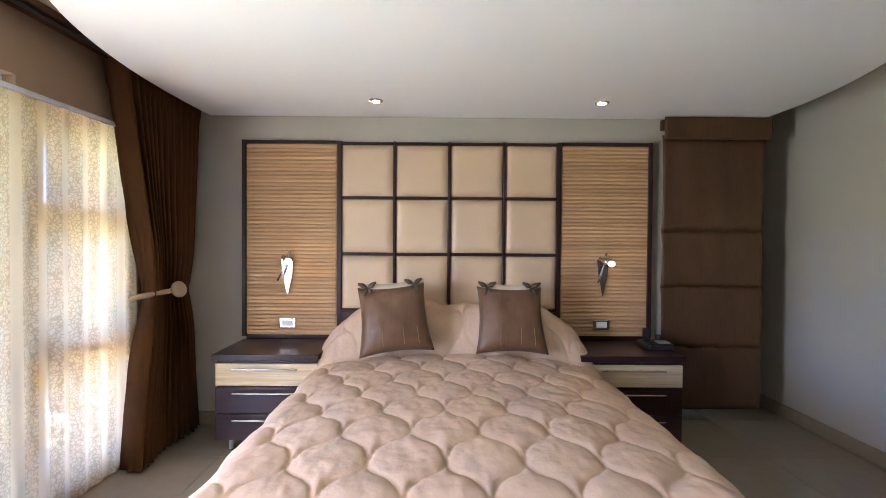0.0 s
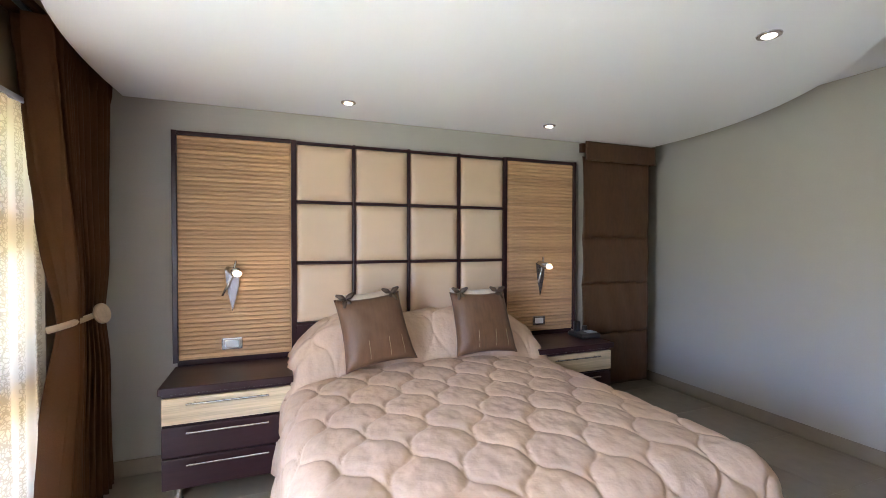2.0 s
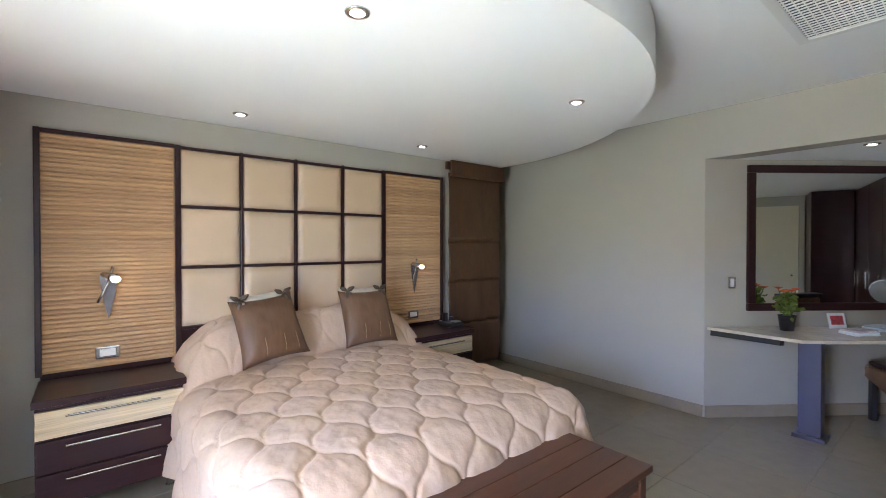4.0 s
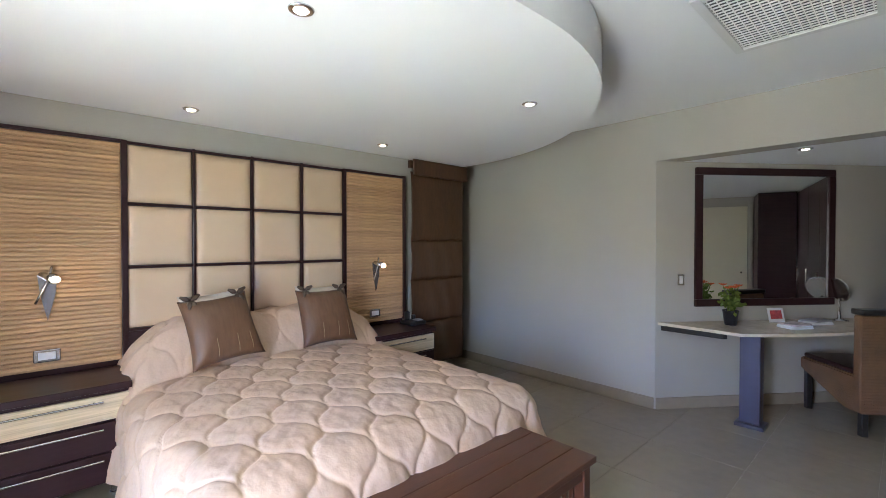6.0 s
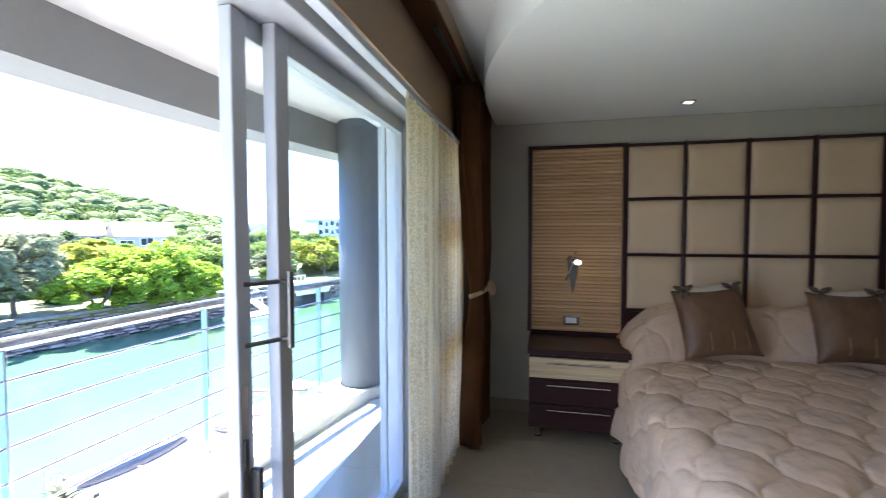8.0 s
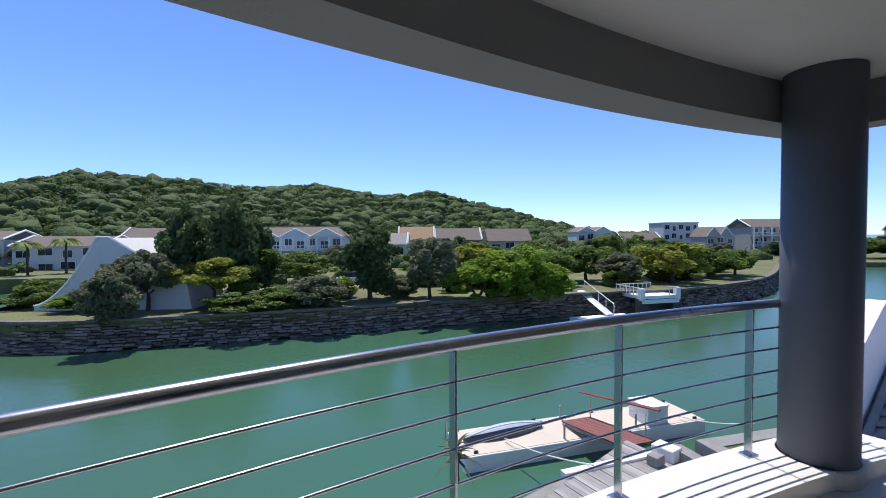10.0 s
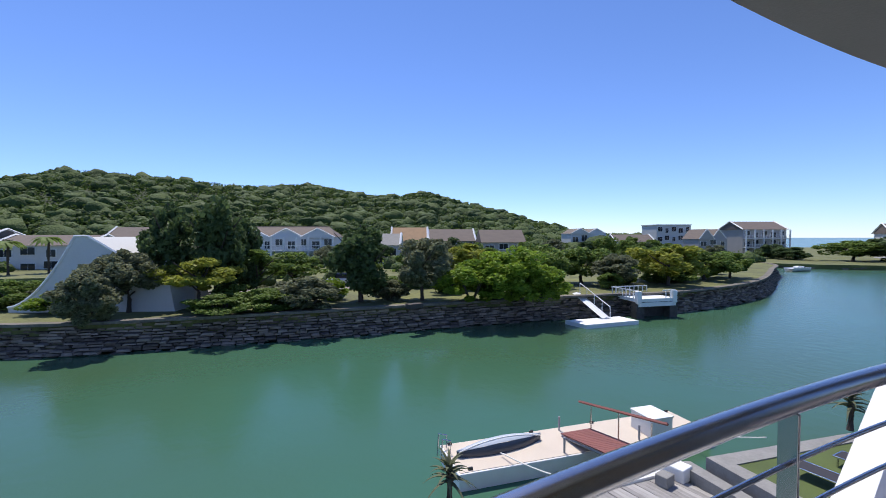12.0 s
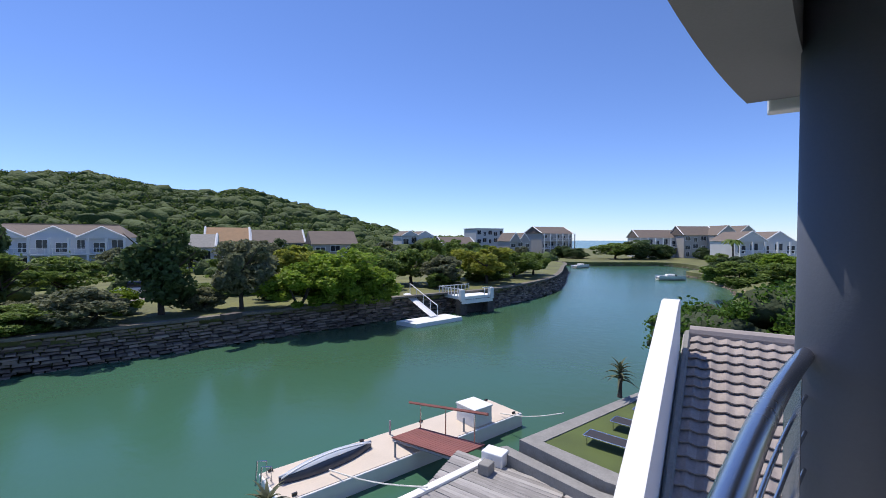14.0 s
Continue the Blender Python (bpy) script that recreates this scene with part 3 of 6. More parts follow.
def arc(y, off=0.0, z=0.0):
    return Vector((RC.x - math.sqrt((RR + off) ** 2 - (y - RC.y) ** 2), y, z))


def arc_band(y0, y1, o0, o1, z0, z1, n=40):
    a = [arc(y0 + (y1 - y0) * k / n, o0) for k in range(n + 1)]
    b = [arc(y0 + (y1 - y0) * k / n, o1) for k in range(n + 1)]
    return prism([(p.x, p.y) for p in a] + [(p.x, p.y) for p in reversed(b)], z0, z1)


n = 40
_e = [arc(-4 + 9.1 * k / n, 0.12) for k in range(n + 1)]
solid("balcony_floor", prism([(p.x, p.y) for p in _e] + [(-2.56, 5.1), (-2.56, -4)], -0.45, -0.17), M_SCREED, "pale tiled balcony floor", "floor", "structure")
solid("balcony_kerb", arc_band(-4, 5.1, -0.36, 0.10, -0.17, -0.05), mat("white_kerb", (0.66, 0.64, 0.60), 0.7, var=0.06), "low white kerb along the balcony's edge", "kerb", "structure")
rail = thing("balcony_railing", (-4, 1.5, -0.05), "curved stainless steel railing with thin bars", "railing")
part("handrail", tube([arc(-3.9 + 8.9 * k / 90, 0, 0.99) for k in range(91)], 0.032, 14), M_STEEL, rail, smooth=True)
for z in (0.18, 0.345, 0.51, 0.67, 0.82):
    part("bar", tube([arc(-3.9 + 8.9 * k / 60, -0.005, z) for k in range(61)], 0.0075, 8), M_STEEL, rail, smooth=True)
for y in (-3.5, -2.45, -1.4, -0.35, 1.746, 2.846, 4.03, 4.95):
    p = arc(y)
    q = arc(y + 0.01) - p
    m = Matrix.Translation((p.x, p.y, 0)) @ Matrix.Rotation(math.atan2(q.y, q.x), 4, "Z")
    po = part("post", box(-0.006, -0.026, -0.05, 0.006, 0.026, 0.965, 0.002, m=m), M_STEEL, rail)
    part("foot_plate", box(-0.05, -0.04, -0.05, 0.05, 0.04, -0.04, 0.002, m=m), M_STEEL, po)

BC, BR = Vector((10.41, 1.8, 0)), 14.7


def barc(y, off=0.0):
    return (BC.x - math.sqrt((BR + off) ** 2 - (y - BC.y) ** 2), y)


_o = [barc(-4 + 9.15 * k / 40) for k in range(41)]
_i = [barc(-4 + 9.15 * k / 40, -0.32) for k in range(41)]
solid("roof_beam", prism(_o + list(reversed(_i)), 2.28, 2.80), M_PLASTER, "curved grey plastered beam at the roof's edge", "beam", "structure")
_bm = bmesh.new()
_lo = [[_bm.verts.new((x, y, z)) for x, y in _i] for z in (2.58, 2.80)]
_hi = [[_bm.verts.new((-2.56, y, z)) for x, y in _i] for z in (2.58, 2.80)]
for k in range(40):
    for a in (0, 1):
        _bm.faces.new((_lo[a][k], _lo[a][k + 1], _hi[a][k + 1], _hi[a][k]))
    for row in (_lo, _hi):
        _bm.faces.new((row[0][k], row[0][k + 1], row[1][k + 1], row[1][k]))
for k in (0, 40):
    _bm.faces.new((_lo[0][k], _hi[0][k], _hi[1][k], _lo[1][k]))
bmesh.ops.recalc_face_normals(_bm, faces=_bm.faces)
solid("balcony_ceiling", _bm, M_SOFFIT, "pale painted balcony ceiling", "ceiling", "structure")
solid("roof_end_beam", box(-3.55, 4.90, 2.28, -2.56, 5.149, 2.579), M_PLASTER, "grey plastered beam at the roof's end", "beam", "structure")
solid("roof_slab", prism([(p[0] - 0.05, p[1]) for p in _o] + [(4.6, 5.15), (4.6, -4)], 2.802, 3.0), M_PLASTER, "flat roof slab", "roof", "structure")
gut = thing("gutter_end", (-3.75, 5.2, 2.28), "short white gutter end beside the column", "gutter")
part("spout", box(-3.80, 5.152, 2.215, -3.60, 5.25, 2.315, 0.01), M_WHITE, gut)
col = thing("column", (-3.509, 4.43, -0.17), "round blue-grey painted column on the balcony", "column", kind="structure")
part("shaft", lathe([(0.224, -0.17), (0.224, 2.579)], 40, at=(-3.509, 4.43, 0)), M_COLUMN, col, smooth=False)
for f in col.children[0].data.polygons:
    f.use_smooth = len(f.vertices) == 4
part("base_ring", lathe([(0.25, -0.17), (0.25, -0.06), (0.235, -0.05), (0.225, -0.05)], 40, at=(-3.509, 4.43, 0)), M_SOFFIT, col)
solid("outer_wall", box(-2.562, 3.93, -8.0, -2.3, 5.0, 2.79), M_PLASTER, "grey plastered outer wall of the house", "wall", "structure")
solid("house_wall_below", box(-2.9, -4, -8.0, -2.57, 5.0, -0.46), M_PLASTER, "grey plastered outer wall of the lower storey", "wall", "structure")
solid("outer_wall_side", box(-2.562, -4, -0.02, -2.3, -2.42, 2.79), M_PLASTER, "grey plastered outer wall of the house", "wall", "structure")

# ---- canal and land: laid out below in a plan of its own scale, then set in place ----
INDOORS = set(scene.objects)
WATER = -5.6


def water_material():
    m = bpy.data.materials.new("green_canal_water")
    m.use_nodes = True
    nt = m.node_tree
    b = nt.nodes["Principled BSDF"]
    tc = nt.nodes.new("ShaderNodeTexCoord")
    n1 = nt.nodes.new("ShaderNodeTexNoise")
    n1.inputs["Scale"].default_value, n1.inputs["Detail"].default_value = 0.05, 4
    n2 = nt.nodes.new("ShaderNodeTexNoise")
    n2.inputs["Scale"].default_value, n2.inputs["Detail"].default_value = 1.6, 5
    r = nt.nodes.new("ShaderNodeValToRGB")
    r.color_ramp.elements[0].color = (0.052, 0.112, 0.054, 1)
    r.color_ramp.elements[1].color = (0.050, 0.138, 0.086, 1)
    r.color_ramp.elements[0].position, r.color_ramp.elements[1].position = 0.35, 0.65
    bp = nt.nodes.new("ShaderNodeBump")
    bp.inputs["Strength"].default_value, bp.inputs["Distance"].default_value = 0.4, 0.06
    for n in (n1, n2):
        nt.links.new(tc.outputs["Object"], n.inputs["Vector"])
    nt.links.new(n1.outputs[0], r.inputs[0])
    nt.links.new(r.outputs[0], b.inputs["Base Color"])
    nt.links.new(n2.outputs[0], bp.inputs["Height"])
    nt.links.new(bp.outputs[0], b.inputs["Normal"])
    b.inputs["Roughness"].default_value = 0.2
    b.inputs["IOR"].default_value = 1.33
    return m


_bm = bmesh.new()
for q in ((-3000, -3000), (3000, -3000), (3000, 3000), (-3000, 3000)):
    _bm.verts.new((*q, WATER))
_bm.faces.new(_bm.verts)
solid("water", _bm, water_material(), "calm green canal water reaching to the sea", "water", "structure")

# ---- far bank: land, stone quay, hill ----
M_GRASS = mat("dry_green_grass", (0.135, 0.14, 0.045), 0.9, var=0.55, scale=0.35, fine=6, bump=0.4, dist=0.05)
M_LAWN = mat("mown_lawn", (0.085, 0.115, 0.03), 0.9, var=0.3, scale=0.8, fine=30, bump=0.4, dist=0.02)
M_STONE = mat("dark_wet_stone", (0.075, 0.062, 0.055), 0.8, var=0.55, scale=2.5, fine=14, bump=0.4, dist=0.03)
M_COPING = mat("grey_coping", (0.26, 0.25, 0.23), 0.85, var=0.2, scale=3, fine=20)
M_COPSTONE = mat("rough_coping_stone", (0.17, 0.15, 0.12), 0.9, var=0.5, scale=1.5, fine=9, bump=0.6, dist=0.06)
M_BARK = mat("grey_brown_bark", (0.075, 0.058, 0.045), 0.9, var=0.3, scale=4, fine=30, bump=0.4)
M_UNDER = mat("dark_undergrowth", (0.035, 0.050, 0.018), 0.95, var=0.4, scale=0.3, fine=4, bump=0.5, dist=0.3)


def leaf_material(name, dark, light):
    m = bpy.data.materials.new(name)
    m.use_nodes = True
    nt = m.node_tree
    N, L = nt.nodes, nt.links
    b = N["Principled BSDF"]
    g = N.new("ShaderNodeNewGeometry")
    r = N.new("ShaderNodeValToRGB")
    r.color_ramp.elements[0].color, r.color_ramp.elements[1].color = (*dark, 1), (*light, 1)
    tc = N.new("ShaderNodeTexCoord")
    nz = N.new("ShaderNodeTexNoise")
    nz.inputs["Scale"].default_value = 4.0
    L.new(tc.outputs["Object"], nz.inputs["Vector"])
    a = N.new("ShaderNodeMath")
    a.operation = "MULTIPLY_ADD"
    a.inputs[1].default_value = 0.5
    L.new(g.outputs["Random Per Island"], a.inputs[0])
    mm = N.new("ShaderNodeMath")
    mm.operation = "MULTIPLY"
    mm.inputs[1].default_value = 0.5
    L.new(nz.outputs[0], mm.inputs[0])
    L.new(mm.outputs[0], a.inputs[2])
    L.new(a.outputs[0], r.inputs[0])
    L.new(r.outputs[0], b.inputs["Base Color"])
    b.inputs["Roughness"].default_value = 0.6
    b.inputs["Specular IOR Level"].default_value = 0.25
    tl = N.new("ShaderNodeBsdfTranslucent")
    L.new(r.outputs[0], tl.inputs[0])
    mx = N.new("ShaderNodeMixShader")
    mx.inputs[0].default_value = 0.42
    L.new(b.outputs[0], mx.inputs[1])
    L.new(tl.outputs[0], mx.inputs[2])
    L.new(mx.outputs[0], N["Material Output"].inputs[0])
    return m


LEAF = {
    "dark": leaf_material("dark_needles", (0.040, 0.072, 0.028), (0.150, 0.215, 0.078)),
    "green": leaf_material("green_leaves", (0.066, 0.118, 0.024), (0.27, 0.36, 0.082)),
    "bright": leaf_material("bright_green_leaves", (0.115, 0.195, 0.021), (0.34, 0.46, 0.055)),
    "yellow": leaf_material("yellow_green_leaves", (0.175, 0.20, 0.028), (0.47, 0.48, 0.085)),
    "grey": leaf_material("grey_green_leaves", (0.095, 0.108, 0.062), (0.31, 0.33, 0.185)),
    "hill": leaf_material("hillside_leaves", (0.026, 0.052, 0.012), (0.125, 0.180, 0.040)),
}
rng = np.random.default_rng(7)


def quads_mesh(name, centers, sizes, flat=0.0):
    """A mesh of small leaf-like quads at random turns."""
    n = len(centers)
    a = rng.normal(size=(n, 3))
    a[:, 2] *= 1 - flat
    a /= np.linalg.norm(a, axis=1)[:, None]
    b = np.cross(a, rng.normal(size=(n, 3)))
    b /= np.linalg.norm(b, axis=1)[:, None]
    a, b = a * sizes[:, None], b * sizes[:, None] * 0.6
    v = np.stack([centers - a, centers + b, centers + a, centers - b], 1).reshape(-1, 3)
    f = np.arange(4 * n).reshape(-1, 4)
    me = bpy.data.meshes.new(name)
    me.from_pydata(v.tolist(), [], f.tolist())
    return me


def crown_mesh(form, clumps=46, per=190, size=0.036):
    """A crown in a unit box: x, y in -0.5..0.5 and z in 0..1, of clumps of leaves with gaps between."""
    cs, bias = [], rng.uniform(0, 20)
    while len(cs) < clumps:
        p = rng.uniform(-1, 1, 3)
        r = np.linalg.norm(p)
        if r > 1 or r < 0.45:
            continue
        t = (p[2] + 1) / 2
        w = {"round": 1.0, "cone": 1.2 - 0.8 * t, "spread": 0.45 + 0.55 * math.sin(math.pi * min(1, t * 0.8 + 0.25)), "shrub": 1.0}[form]
        w *= 0.86 + 0.5 * noise.noise(Vector((p[0] * 1.7 + bias, p[1] * 1.7, p[2] * 1.7)))
        lo = {"round": 0.26, "cone": 0.14, "spread": 0.40, "shrub": 0.0}[form]
        z = lo + (1 - lo) * t
        if form == "spread":
            z = lo + (1 - lo) * (round(t * 4) / 4 + rng.uniform(-0.04, 0.04))
        cs.append((p[0] * 0.5 * w, p[1] * 0.5 * w, z * 0.92, rng.uniform(0.055, 0.165)))
    pts, sz = [], []
    for x, y, z, r in cs:
        q = rng.normal(size=(per, 3))
        q /= np.linalg.norm(q, axis=1)[:, None]
        q *= (r * rng.uniform(0.4, 1.0, per) ** 0.5)[:, None]
        q[:, 2] *= 0.5 if form == "spread" else 0.8
        pts.append(q + (x, y, z))
        sz.append(rng.uniform(0.5, 1.1, per) * size)
    return quads_mesh("crown", np.concatenate(pts), np.concatenate(sz), 0.3)


def trunk_mesh(form):
    bm = None
    if form == "shrub":
        for k in range(4):
            a = k * 1.6
            bm = tube([(0, 0, 0), (0.12 * math.cos(a), 0.12 * math.sin(a), 0.25), (0.25 * math.cos(a), 0.25 * math.sin(a), 0.6)], [0.02, 0.014, 0.006], 6, bm)
    else:
        top = 0.92 if form == "cone" else 0.55
        bm = tube([(0, 0, 0), (0.015, 0.01, 0.2), (-0.01, 0.02, 0.4), (0.01, 0, top)], [0.035, 0.026, 0.02, 0.008], 8, bm)
        for k in range(7):
            a, z = k * 2.4, 0.25 + 0.045 * k
            bm = tube([(0, 0, z), (0.16 * math.cos(a), 0.16 * math.sin(a), z + 0.14), (0.32 * math.cos(a), 0.32 * math.sin(a), z + 0.30)], [0.014, 0.009, 0.004], 6, bm)
    me = bpy.data.meshes.new("trunk")
    bm.to_mesh(me)
    bm.free()
    return me


CROWNS, TRUNKS = {}, {}
_turn = 0


def plant(form, leaf, x, y, z, height, half, label, name="tree", group=""):
    global _turn
    _turn += 1
    key = (form, leaf, _turn % 3)
    if key not in CROWNS:
        CROWNS[key] = crown_mesh(form, clumps={"shrub": 64, "spread": 34, "cone": 46, "round": 50}[form])
        CROWNS[key].materials.append(LEAF[leaf])
    if form not in TRUNKS:
        TRUNKS[form] = trunk_mesh(form)
        TRUNKS[form].materials.append(M_BARK)
    t = new(name)
    t.location, t.rotation_euler, t.scale = (x, y, z), (0, 0, _turn * 1.9), (half * 2.1, half * 2.1, height)
    tagged(t, label, "tree" if name == "tree" else "shrub", group)
    for nm, me in (("trunk", TRUNKS[form]), ("crown", CROWNS[key])):
        o = new(nm, me)
        o.parent = t
    return t


def smooth_line(points, per=8):
    out = []
    P = [Vector((*p, 0)) for p in points]
    for i in range(len(P) - 1):
        p0, p1, p2, p3 = P[max(i - 1, 0)], P[i], P[i + 1], P[min(i + 2, len(P) - 1)]
        for k in range(per):
            t = k / per
            out.append(0.5 * (2 * p1 + (p2 - p0) * t + (2 * p0 - 5 * p1 + 4 * p2 - p3) * t * t + (3 * p1 - p0 - 3 * p2 + p3) * t ** 3))
    return out + [P[-1]]


LAND = -3.72
BANK = smooth_line([(-66, -3), (-54, -6), (-46.8, -9.0), (-41.2, -7.9), (-38, -3.8), (-35.6, 2.7), (-33.6, 9.5), (-31.3, 18.5), (-28.7, 28.5), (-26.2, 36), (-23.6, 43), (-22.9, 55), (-24.2, 65.5), (-29, 83), (-34.5, 100), (-48, 112), (-70, 118)])
_edge = [(p.x - 0.95, p.y) for p in BANK]
_bm = prism(_edge + [(-2200, 118), (-2200, -900), (-84, -900), (-82.5, -17), (-79, -9)], -8, LAND)
solid("ground", _bm, M_GRASS, "grassy far bank with gardens and roads", "ground", "structure")


def stone_wall(line, z0, z1, rows, length, inward):
    vs, fs = [], []
    h = (z1 - z0) / rows
    acc = [0.0]
    for a, b in zip(line, line[1:]):
        acc.append(acc[-1] + (b - a).length)
    total = acc[-1]

    def at(s):
        s = min(max(s, 0), total - 1e-3)
        i = int(np.searchsorted(acc, s, "right")) - 1
        t = (s - acc[i]) / (acc[i + 1] - acc[i])
        d = (line[i + 1] - line[i]).normalized()
        return line[i].lerp(line[i + 1], t), d

    for r in range(rows):
        s = rng.uniform(0, 0.3)
        while s < total:
            w = length * rng.uniform(0.6, 1.6)
            p, d = at(s + w / 2)
            nrm = Vector((d.y, -d.x, 0)) * inward
            proud = rng.uniform(-0.16, 0.40) - 0.06 * r / rows
            hh = h * rng.uniform(0.5, 0.86)
            c = p - nrm * (0.10 * r * h / 0.18)
            base = len(vs)
            for dz in (0, hh):
                for sx in (-0.47 * w, 0.47 * w):
                    for dn in (-0.35, proud):
                        k = 0.85 if dn > -0.3 and dz else 1.0
                        vs.append(c + d * sx * k + nrm * dn + Vector((0, 0, z0 + r * h + dz + rng.uniform(-0.02, 0.02))))
            for q in ((0, 1, 3, 2), (4, 6, 7, 5), (0, 4, 5, 1), (2, 3, 7, 6), (1, 5, 7, 3), (0, 2, 6, 4)):
                fs.append([base + i for i in q])
            s += w
    me = bpy.data.meshes.new("stones")
    me.from_pydata([tuple(v) for v in vs], [], fs)
    return me


def stone_material():
    m = leaf_material("stacked_dark_stone", (0.020, 0.014, 0.012), (0.47, 0.37, 0.30))
    nt = m.node_tree
    nt.links.new(nt.nodes["Principled BSDF"].outputs[0], nt.nodes["Material Output"].inputs[0])
    nt.nodes["Principled BSDF"].inputs["Roughness"].default_value = 0.85
    return m


M_STACK = stone_material()
quay = thing("quay_wall", (-31, 18, WATER), "dark stacked-stone quay wall along the canal", "wall", kind="structure")
o = link_mesh("stones", stone_wall(BANK, WATER - 0.1, LAND - 0.02, 11, 0.62, 1), M_STACK, quay)
o["kind"] = "stuff"
_i = [(p.x - 1.0, p.y) for p in BANK]
_o = [(p.x - 0.28, p.y) for p in BANK]
part("coping", prism(_i + list(reversed(_o)), LAND - 0.1, LAND + 0.07), M_COPSTONE, quay, "rough dark coping strip")

# the hill behind, with its woods
RIDGE_A = [20, 34, 38.6, 46.5, 51.6, 56.9, 61, 65, 72.2, 77, 81, 89.4, 96, 104, 125, 150]
RIDGE_H = [-0.01, 0.002, 0.015, 0.050, 0.074, 0.102, 0.090, 0.090, 0.112, 0.104, 0.100, 0.109, 0.111, 0.078, 0.06, 0.03]


def hill_height(a, r):
    top = float(np.interp(a, RIDGE_A, RIDGE_H)) * 270 - 1.2
    s = min(1.0, max(0.0, (r - 118) / 152))
    s = s * s * (3 - 2 * s)
    back = 1.0 if r < 270 else max(0.0, 1 - (r - 270) / 240)
    z = LAND + 0.6 * min(1.0, max(0, (r - 70) / 40)) + (top - LAND) * s * back
    return z + 2.2 * s * noise.noise(Vector((r * math.cos(radians(a)) * 0.03, r * math.sin(radians(a)) * 0.03, 0.5)))


def polar(a, r, z):
    return (-3 - r * math.sin(radians(a)), 1 + r * math.cos(radians(a)), z)


_bm = grid(110, 40, lambda u, v: polar(22 + u * 124, 100 + v * 400, hill_height(22 + u * 124, 100 + v * 400) - 0.3))
hill = solid("hill", _bm, M_UNDER, "wooded hill behind the houses", "hill", "structure", smooth=True)


def lumps(spots, name):
    """Many uneven bushes joined into one mesh: spots of x, y, z, radius, height."""
    ico = bmesh.new()
    bmesh.ops.create_icosphere(ico, subdivisions=2, radius=1.0)
    base = np.array([v.co[:] for v in ico.verts])
    faces = np.array([[v.index for v in f.verts] for f in ico.faces])
    ico.free()
    V, F = [], []
    for i, (x, y, z, r, h) in enumerate(spots):
        k = 1 + rng.normal(0, 0.17, len(base))
        p = base * k[:, None]
        c, s = math.cos(i * 2.1), math.sin(i * 2.1)
        p = np.stack([p[:, 0] * c - p[:, 1] * s, p[:, 0] * s + p[:, 1] * c, p[:, 2]], 1) * (r, r, h)
        V.append(p + (x, y, z + h * 0.35))
        F.append(faces + i * len(base))
    me = bpy.data.meshes.new(name)
    me.from_pydata(np.concatenate(V).tolist(), [], np.concatenate(F).tolist())
    me.polygons.foreach_set("use_smooth", [True] * len(me.polygons))
    return me


def woods_material():
    m = leaf_material("hill_woods", (0.030, 0.052, 0.013), (0.095, 0.135, 0.036))
    nt = m.node_tree
    N, L = nt.nodes, nt.links
    b = N["Principled BSDF"]
    L.new(b.outputs[0], N["Material Output"].inputs[0])
    tc = N.new("ShaderNodeTexCoord")
    nz = N.new("ShaderNodeTexNoise")
    nz.inputs["Scale"].default_value, nz.inputs["Detail"].default_value = 1.6, 6
    bp = N.new("ShaderNodeBump")
    bp.inputs["Strength"].default_value, bp.inputs["Distance"].default_value = 0.9, 0.9
    L.new(tc.outputs["Object"], nz.inputs["Vector"])
    L.new(nz.outputs[0], bp.inputs["Height"])
    L.new(bp.outputs[0], b.inputs["Normal"])
    b.inputs["Roughness"].default_value = 0.8
    return m


M_WOODS = woods_material()
_sp = []
for k in range(3600):
    a, r = rng.uniform(30, 140), 112 + 175 * rng.uniform() ** 0.8
    x, y, z = polar(a, r, hill_height(a, r) - 0.3)
    q = rng.uniform(1.1, 3.4) if rng.uniform() < 0.8 else rng.uniform(2.5, 4.6)
    _sp.append((x, y, z, q, q * rng.uniform(0.55, 0.85)))
tagged(link_mesh("hill_woods", lumps(_sp, "hill_woods"), M_WOODS), "dense low green woods covering the hill", "woods", kind="stuff")
_pts = []
for k in range(90000):
    a, r = rng.uniform(30, 140), 112 + 175 * rng.uniform() ** 0.8
    x, y, z = polar(a, r, hill_height(a, r))
    _pts.append((x, y, z + rng.uniform(0.3, 2.9)))
tagged(link_mesh("hill_foliage", quads_mesh("hill_foliage", np.array(_pts), rng.uniform(0.25, 0.7, len(_pts)), 0.4), LEAF["hill"]), "loose leafy tops of the hill's woods", "woods", kind="stuff")

